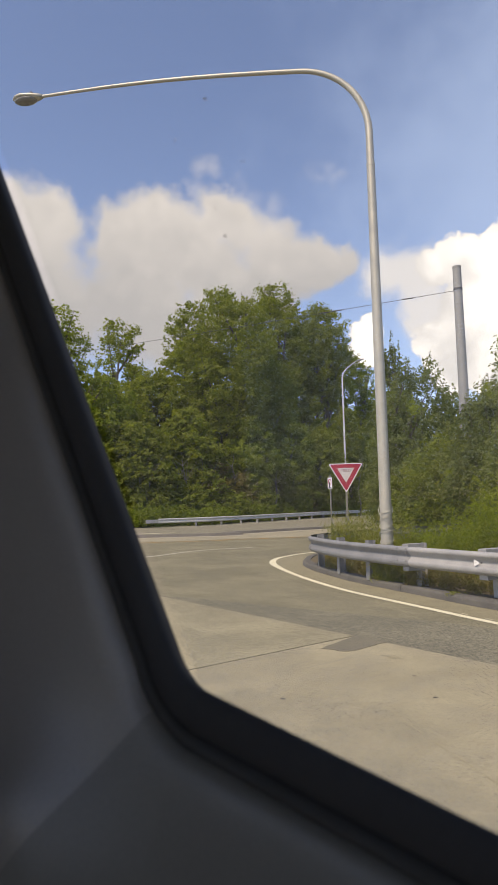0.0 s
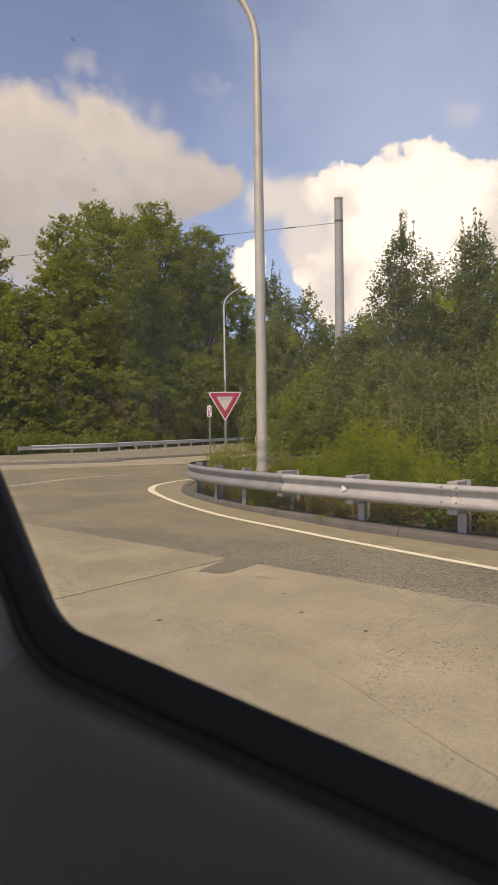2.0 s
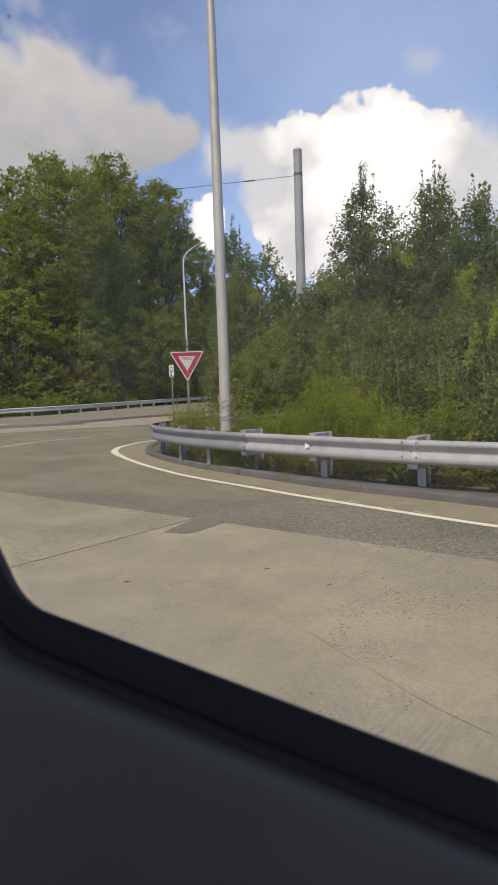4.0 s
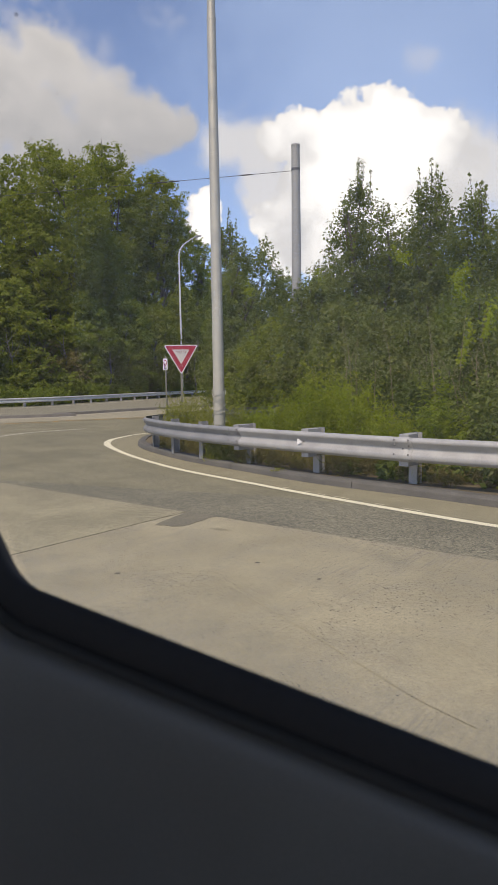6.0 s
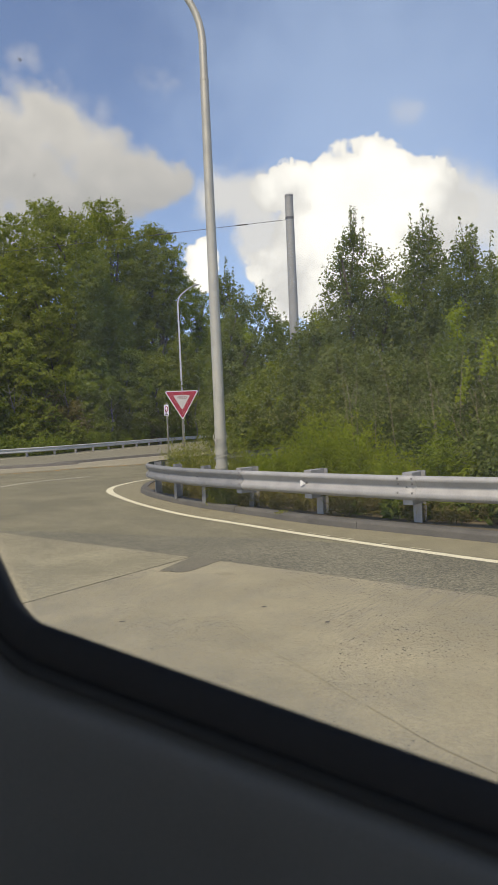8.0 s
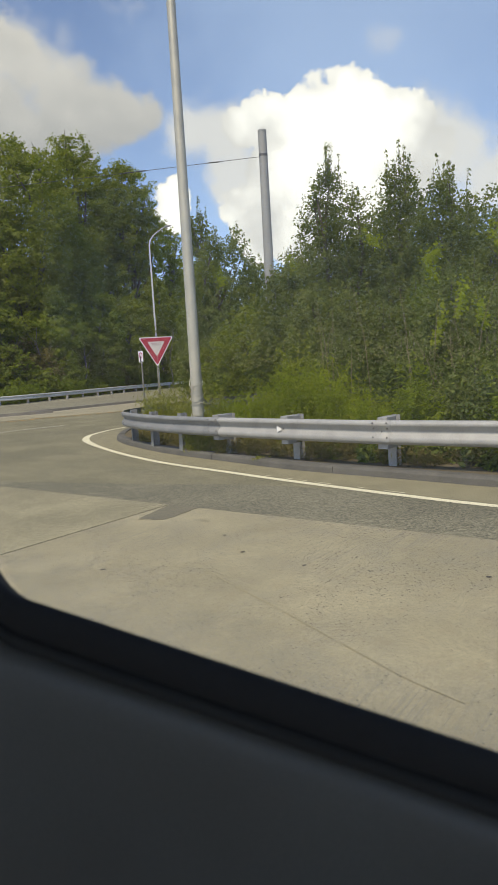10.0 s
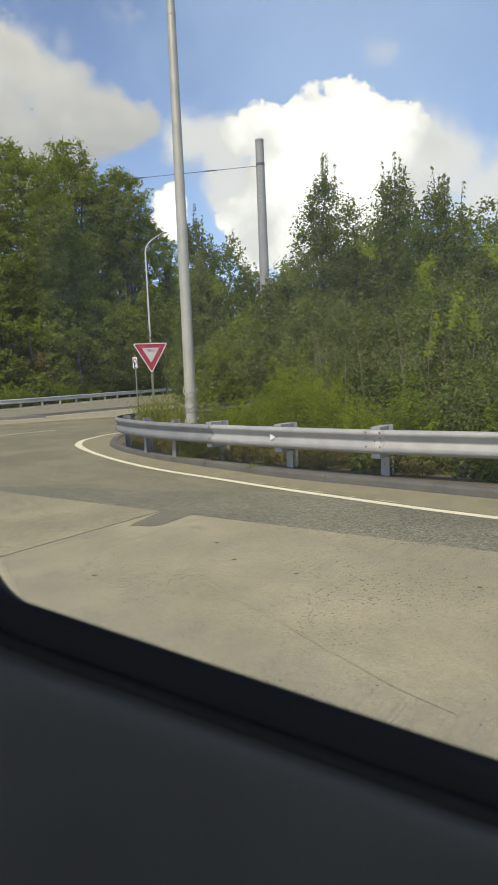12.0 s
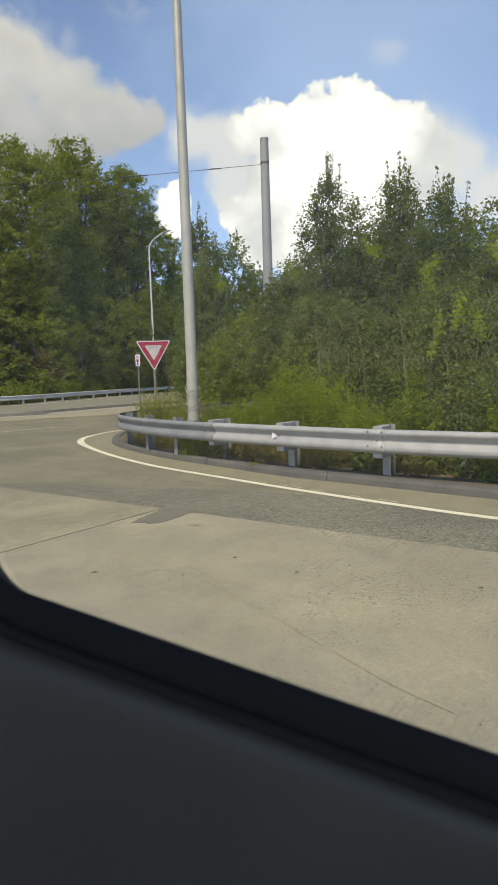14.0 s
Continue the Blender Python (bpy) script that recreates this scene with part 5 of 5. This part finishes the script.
# low grass along the rail
strip = []
R0 = random.Random(8)
for k in range(64):
    p, n, d = at_length(RAIL, best_s - 5.0 + k * 0.27)
    q = p + n * R0.uniform(0.38, 1.4)
    strip.append((q.x, q.y, 0.28, R0.uniform(0.5, 1.1)))
weeds("low_grass", strip, 34, 0.50, 0.14, LEAF_DRY, 74, "low dry grass under the guard rail", 12, width=0.10, upright=0.7)
strip = []
for k in range(30):
    p, n, d = at_length(RAIL, best_s - 5.0 + k * 0.22)
    q = p + n * R0.uniform(0.36, 1.2)
    strip.append((q.x, q.y, 0.24, R0.uniform(0.5, 1.0)))
weeds("broad_weeds", strip, 20, 0.45, 0.11, LEAF_BROAD, 75, "low broad-leaved green weeds at the kerb", 12, width=0.6, upright=0.2)
weeds("red_weed", [(*polar(29.6, 9.85), 0.12, 1.0)], 5, 0.34, 0.06, LEAF_RED, 76, "small reddish weed behind the guard rail", 12, width=0.5, upright=0.3)
weeds("kerb_weeds", [(3.22, 10.28, 0.10, 0.2), (3.18, 10.40, 0.08, 0.2)], 6, 0.3, 0.08, LEAF_GRASS, 77, "dry tuft of grass in the kerb joint", 8, width=0.12, upright=0.4)
# a scrap of pale litter behind the kerb
LITTER = (2.65, 12.69)
lit = bmesh.new()
RL = random.Random(5)
grid = [[lit.verts.new((0.05 * i + RL.uniform(-0.012, 0.012), 0.04 * j + RL.uniform(-0.012, 0.012), RL.uniform(0.005, 0.045))) for j in range(4)] for i in range(5)]
for i in range(4):
    for j in range(3):
        lit.faces.new((grid[i][j], grid[i + 1][j], grid[i + 1][j + 1], grid[i][j + 1]))
for v in lit.verts:
    v.co += Vector((LITTER[0], LITTER[1], 0.105))
litter = tagged(link_mesh("litter_scrap", lit, WHITE), "crumpled scrap of white plastic litter on the soil", "litter")
# bright vine hanging on the trees
RV = np.random.default_rng(23)
P, S = [], []
for a0, e0, a1, e1, dv in ((33.6, 9.4, 32.4, 8.6, 16.4), (32.4, 8.6, 33.1, 6.9, 16.0), (33.1, 6.9, 34.9, 5.9, 15.2), (34.9, 5.9, 36.7, 4.6, 14.2), (36.7, 4.6, 37.1, 2.7, 12.4), (35.4, 6.4, 35.0, 3.4, 13.2), (37.6, 10.6, 39.2, 8.2, 15.2),
                           (33.8, 4.6, 33.0, 1.0, 13.2), (27.4, 11.2, 28.6, 10.2, 17.6), (14.5, 8.8, 14.9, 8.0, 26.2), (16.8, 4.6, 17.3, 3.6, 22.0), (17.3, 2.8, 17.9, 1.8, 19.6), (20.8, 9.4, 21.3, 8.2, 21.5)):
    m = 200
    f = RV.random(m)
    az, el = a0 + (a1 - a0) * f + RV.normal(size=m) * 0.30 * (0.4 + np.sin(9.0 * f + a0) ** 2), e0 + (e1 - e0) * f - 1.2 * np.sin(np.pi * f) * 0.4 + RV.normal(size=m) * 0.32
    dd = dv + RV.normal(size=m) * 0.25
    P.append(np.stack([dd * np.sin(np.radians(az)), dd * np.cos(np.radians(az)), 1.65 + dd * np.tan(np.radians(el))], 1))
    S.append(0.050 + 0.040 * RV.random(m))
P, S = np.concatenate(P), np.concatenate(S)
nv = RV.normal(size=P.shape) * 0.7 + np.array([-0.4, -0.7, 0.5])
vine_ob = leaf_mesh("climbing_vine", P, S, nv, RV.normal(size=P.shape) + np.array([0, 0, -0.5]), 0.7, LEAF_VINE, None)
tagged(vine_ob, "bright yellow-green climbing vine hanging on the trees", "vine", kind="stuff")
# bare dry stalks standing in the thicket
stalks = bmesh.new()
RS = random.Random(19)
for k in range(64):
    az = RS.choice((RS.uniform(22, 42), RS.uniform(31, 38)))
    d = RS.uniform(11.0, 14.5)
    x, y = polar(az, d)
    hh = RS.uniform(1.2, 2.9)
    lx, ly = RS.uniform(-0.5, 0.5), RS.uniform(-0.5, 0.5)
    tube_bm([(x, y, 0.1), (x + lx * 0.1, y + ly * 0.1, 0.1 + hh * 0.35), (x + lx * 0.4, y + ly * 0.4, 0.1 + hh * 0.7), (x + lx, y + ly, 0.1 + hh)], [0.007, 0.006, 0.005, 0.003], 4, stalks, False)
tagged(link_mesh("dry_stalks", stalks, DRY_STEM), "thin dry tan stalks standing in the thicket", "weeds", kind="stuff")
# rough grass along the wood's edge
strip = []
for k in range(90):
    p, n, d = at_length(FAR_RAIL, L_far * k / 90)
    q = p + n * R0.uniform(0.7, 3.2)
    strip.append((q.x, q.y, 0.9, R0.uniform(0.6, 1.2)))
for k in range(30):
    strip.append((*polar(-22 + 14 * k / 30 + R0.uniform(-0.3, 0.3), R0.uniform(49, 52.5)), 1.0, R0.uniform(0.6, 1.2)))
weeds("verge_grass", strip, 30, 1.7, 0.4, LEAF_LIME, 78, "tall rough grass along the wood's edge", 14, width=0.22, upright=0.7)

# ---- the standing vehicle round the eye ----
# s runs along the door towards its rear edge, q from the door inwards to the eye
WN = Vector((math.sin(radians(35)), math.cos(radians(35)), 0))
WU = Vector((-WN.y, WN.x, 0))


def cabin(s, q, z):
    """A place from the length along the door, the depth inside its plane and the height."""
    return WN * (0.42 - q) + WU * s + Vector((0, 0, z))


def sill(s):
    return 1.402 + 0.2253 * s


def window_line(off, n_arc=36):
    """The rising sill and the raked rear edge of the opening with its rounded corner, grown outwards by off."""
    e0 = Vector((-1.0, -0.2253)).normalized()
    apex = Vector((0.358, sill(0.358)))
    e1 = (Vector((0.626, 2.0)) - apex).normalized()
    r = 0.045
    half = math.acos(e0.dot(e1)) / 2
    c = apex + (e0 + e1).normalized() * (r / math.sin(half))
    n0, n1 = Vector((-e0.y, e0.x)), Vector((e1.y, -e1.x))
    tl = r / math.tan(half)
    pts = [apex + e0 * (tl + 1.40 - 0.1 * k) + n0 * off * 0.85 for k in range(15)]
    for k in range(1, n_arc):
        n = n0.lerp(n1, k / n_arc).normalized()
        pts.append(c + n * (r + off * (0.85 - 0.25 * k / n_arc)))
    for k in range(25):
        pts.append(apex + e1 * (tl + 0.036 * k) + n1 * off * 0.60)
    return pts


def swell(s, z):
    """The rounded moulding that rises softly out of the trim below the window's corner."""
    r = math.hypot((s - 0.470) / 0.080, (z - 1.345) / 0.085)
    return 0.048 / (1.0 + r ** 3.5)


def ring_strip(bm, profile, first=0, last=None, rise=False):
    """Join lines at growing offsets: (off, q) pairs."""
    rows = []
    for off, q in profile:
        rows.append([bm.verts.new(cabin(p.x, q + (swell(p.x, p.y) if rise else 0.0), p.y)) for p in window_line(off)[first:last]])
    for a, b in zip(rows, rows[1:]):
        for k in range(len(a) - 1):
            bm.faces.new((a[k], a[k + 1], b[k + 1], b[k]))
    bmesh.ops.recalc_face_normals(bm, faces=bm.faces)
    return bm


car = tagged(empty("car_door", *cabin(0, 0, 0)), "dark grey plastic car door with a black rubber window seal", "car door")
CO = cabin(0, 0, 0)


def door_part(name, bm, material, label="", smooth=True):
    bmesh.ops.translate(bm, vec=-CO, verts=bm.verts)
    return part(name, bm, material, car, label, smooth)


door_part("window_seal", ring_strip(bmesh.new(), [(0.05, -0.028), (0.012, -0.016), (0.002, -0.003), (0.0, 0.0), (0.001, 0.003), (0.006, 0.006), (0.030, 0.009), (0.0335, 0.005), (0.036, 0.003)]), RUBBER, "black rubber window seal")
door_part("seal_lip", ring_strip(bmesh.new(), [(0.0345, 0.001), (0.0355, 0.007), (0.039, 0.010), (0.046, 0.011), (0.049, 0.007), (0.052, 0.0)]), LIP_RUBBER, "dark grey rubber lip of the window seal")
TRIM = [(0.046, -0.002), (0.049, 0.005), (0.052, 0.0095), (0.057, 0.0125), (0.066, 0.0148), (0.082, 0.0168), (0.095, 0.0180)] + [(0.11 + 0.0125 * k, 0.0192 + 0.0008 * k) for k in range(21)] + [(0.42, 0.038), (0.65, 0.05), (1.15, 0.05)]
door_part("door_panel", ring_strip(bmesh.new(), TRIM, 0, 34, True), DOOR_PLASTIC, "dark grey moulded door panel")
door_part("pillar_trim", ring_strip(bmesh.new(), TRIM, 33, None, True), PILLAR_PLASTIC, "warm grey plastic pillar trim")
# window glass
# wiped marks on the glass: along, height, half sizes, strength
SMEARS = [(0.050, 1.521, 0.013, 0.008, 0.05), (0.028, 1.523, 0.0022, 0.014, 0.04), (0.075, 1.777, 0.016, 0.014, 0.03), (-0.021, 1.636, 0.012, 0.010, 0.03), (-0.006, 1.585, 0.008, 0.012, 0.03)]
glass_mat, nt, pb = node_mat("window_glass")
tr_n, gl_n, dust_veil_n, mx_n, mx2_n = (nt.nodes.new(k) for k in ("ShaderNodeBsdfTransparent", "ShaderNodeBsdfGlossy", "ShaderNodeBsdfTranslucent", "ShaderNodeMixShader", "ShaderNodeMixShader"))
tr_n.inputs[0].default_value = (0.98, 0.985, 0.97, 1)
gl_n.inputs["Roughness"].default_value = 0.02
dust_veil_n.inputs[0].default_value = (0.75, 0.75, 0.70, 1)
mx_n.inputs[0].default_value = 0.006
nt.links.new(tr_n.outputs[0], mx_n.inputs[1])
nt.links.new(gl_n.outputs[0], mx_n.inputs[2])
# thin film over the whole pane, a veil of glare that lifts the darks
film = band(nt, tex_noise(nt, 7.0, 4.0), 0.3, 0.7, 0.024, 0.032)
# glare strip above the sill, painted as extra film that thins upwards
above = nt.nodes.new("ShaderNodeVectorMath")
above.operation = "DOT_PRODUCT"
nt.links.new(obj_coord(nt), above.inputs[0])
above.inputs[1].default_value = (-0.2253 * WU.x, -0.2253 * WU.y, 1.0)
glare_height = calc(nt, "ADD", above.outputs["Value"], band(nt, tex_noise(nt, 25.0, 4.0), 0.2, 0.8, -0.012, 0.012))
film = calc(nt, "ADD", film, band(nt, glare_height, 1.402, 1.455, 0.075, 0.0))
for s0, z0, wide, tall, much in SMEARS:
    c = cabin(s0, -0.012, z0)
    off = nt.nodes.new("ShaderNodeVectorMath")
    off.operation = "SUBTRACT"
    nt.links.new(obj_coord(nt), off.inputs[0])
    off.inputs[1].default_value = c
    sq = nt.nodes.new("ShaderNodeVectorMath")
    sq.operation = "LENGTH"
    nt.links.new(scaled(nt, off.outputs[0], (1 / wide, 1 / wide, 1 / tall)), sq.inputs[0])
    ragged = calc(nt, "ADD", sq.outputs["Value"], band(nt, tex_noise(nt, 90.0, 4.0, 0.7), 0.2, 0.8, -0.6, 0.6))
    film = calc(nt, "ADD", film, band(nt, ragged, 0.1, 1.1, much, 0.0))
nt.links.new(film, mx2_n.inputs[0])
nt.links.new(mx_n.outputs[0], mx2_n.inputs[1])
nt.links.new(dust_veil_n.outputs[0], mx2_n.inputs[2])
nt.links.new(mx2_n.outputs[0], nt.nodes["Material Output"].inputs["Surface"])
pane = bmesh.new()
for q in (-0.016, -0.012):
    pane.faces.new([pane.verts.new(cabin(s, q, z)) for s, z in ((-1.1, sill(-1.1) - 0.02), (0.345, sill(0.345) - 0.02), (0.79, 2.33), (-1.1, 2.33))])
pane_ob = door_part("window_pane", pane, glass_mat, "clear side window glass", False)
pane_ob.visible_shadow = False


# specks of dirt stuck to the glass
for s0, z0, wide, tall in ((0.3372, 1.9253, 0.0015, 0.0011), (0.3200, 1.8089, 0.0016, 0.0009), (0.3027, 1.8618, 0.0010, 0.0006), (0.3291, 1.8332, 0.0009, 0.0008), (0.3690, 1.9030, 0.0012, 0.0006)):
    spot = bmesh.new()
    ring = [spot.verts.new(cabin(s0 + wide * math.cos(a) * (1 + 0.25 * math.sin(3 * a)), -0.0112, z0 + tall * math.sin(a) + 0.4 * wide * math.cos(a))) for a in [k * math.pi / 6 for k in range(12)]]
    mid = spot.verts.new(cabin(s0, -0.0106, z0))
    for k in range(12):
        spot.faces.new((ring[k], ring[(k + 1) % 12], mid))
    bmesh.ops.translate(spot, vec=-CO, verts=spot.verts)
    part("dirt_speck", spot, SPECK, pane_ob, "small grey dirt speck")


# plain shell that closes the cabin round the eye
def shell(name, corners, thick, material, label):
    bm = bmesh.new()
    f = bm.faces.new([bm.verts.new(cabin(*c)) for c in corners])
    bm.normal_update()
    n = f.normal.copy()
    r = bmesh.ops.extrude_face_region(bm, geom=[f])
    bmesh.ops.translate(bm, vec=n * thick, verts=[v for v in r["geom"] if isinstance(v, bmesh.types.BMVert)])
    bmesh.ops.recalc_face_normals(bm, faces=bm.faces)
    return tagged(link_mesh(name, bm, material), label, "vehicle cabin", kind="structure")


shell("cabin_roof", [(-1.15, -0.06, 2.34), (1.5, -0.06, 2.34), (1.5, 1.7, 2.34), (-1.15, 1.7, 2.34)], 0.03, CABIN, "grey roof lining of the vehicle")
shell("cabin_floor", [(-1.15, -0.03, 0.42), (1.5, -0.03, 0.42), (1.5, 1.7, 0.42), (-1.15, 1.7, 0.42)], -0.03, CABIN, "dark floor of the vehicle")
shell("cabin_end_rear", [(1.53, -0.06, 0.0), (1.53, 1.7, 0.0), (1.53, 1.7, 2.37), (1.53, -0.06, 2.37)], 0.03, CABIN, "grey end wall of the vehicle")
shell("cabin_end_front", [(-1.18, -0.06, 0.0), (-1.18, 1.7, 0.0), (-1.18, 1.7, 1.2), (-1.18, -0.06, 1.2)], 0.03, CABIN, "grey front wall of the vehicle below its windscreen")
shell("cabin_side", [(-1.15, 1.73, 0.0), (1.5, 1.73, 0.0), (1.5, 1.73, 1.35), (-1.15, 1.73, 1.35)], 0.03, CABIN, "grey far side of the vehicle below its windows")
shell("door_skin", [(-1.15, -0.05, 0.0), (1.5, -0.05, 0.0), (1.5, -0.05, sill(0.36) - 0.04), (0.36, -0.05, sill(0.36) - 0.04), (-1.15, -0.05, sill(-1.15) - 0.04)], 0.015, POLE_GREY, "grey outer skin of the vehicle door")
shell("rear_quarter", [(0.42, -0.05, sill(0.36) - 0.03), (1.5, -0.05, sill(0.36) - 0.03), (1.5, -0.05, 2.34), (0.86, -0.05, 2.34)], 0.015, POLE_GREY, "grey outer skin of the vehicle's rear quarter")
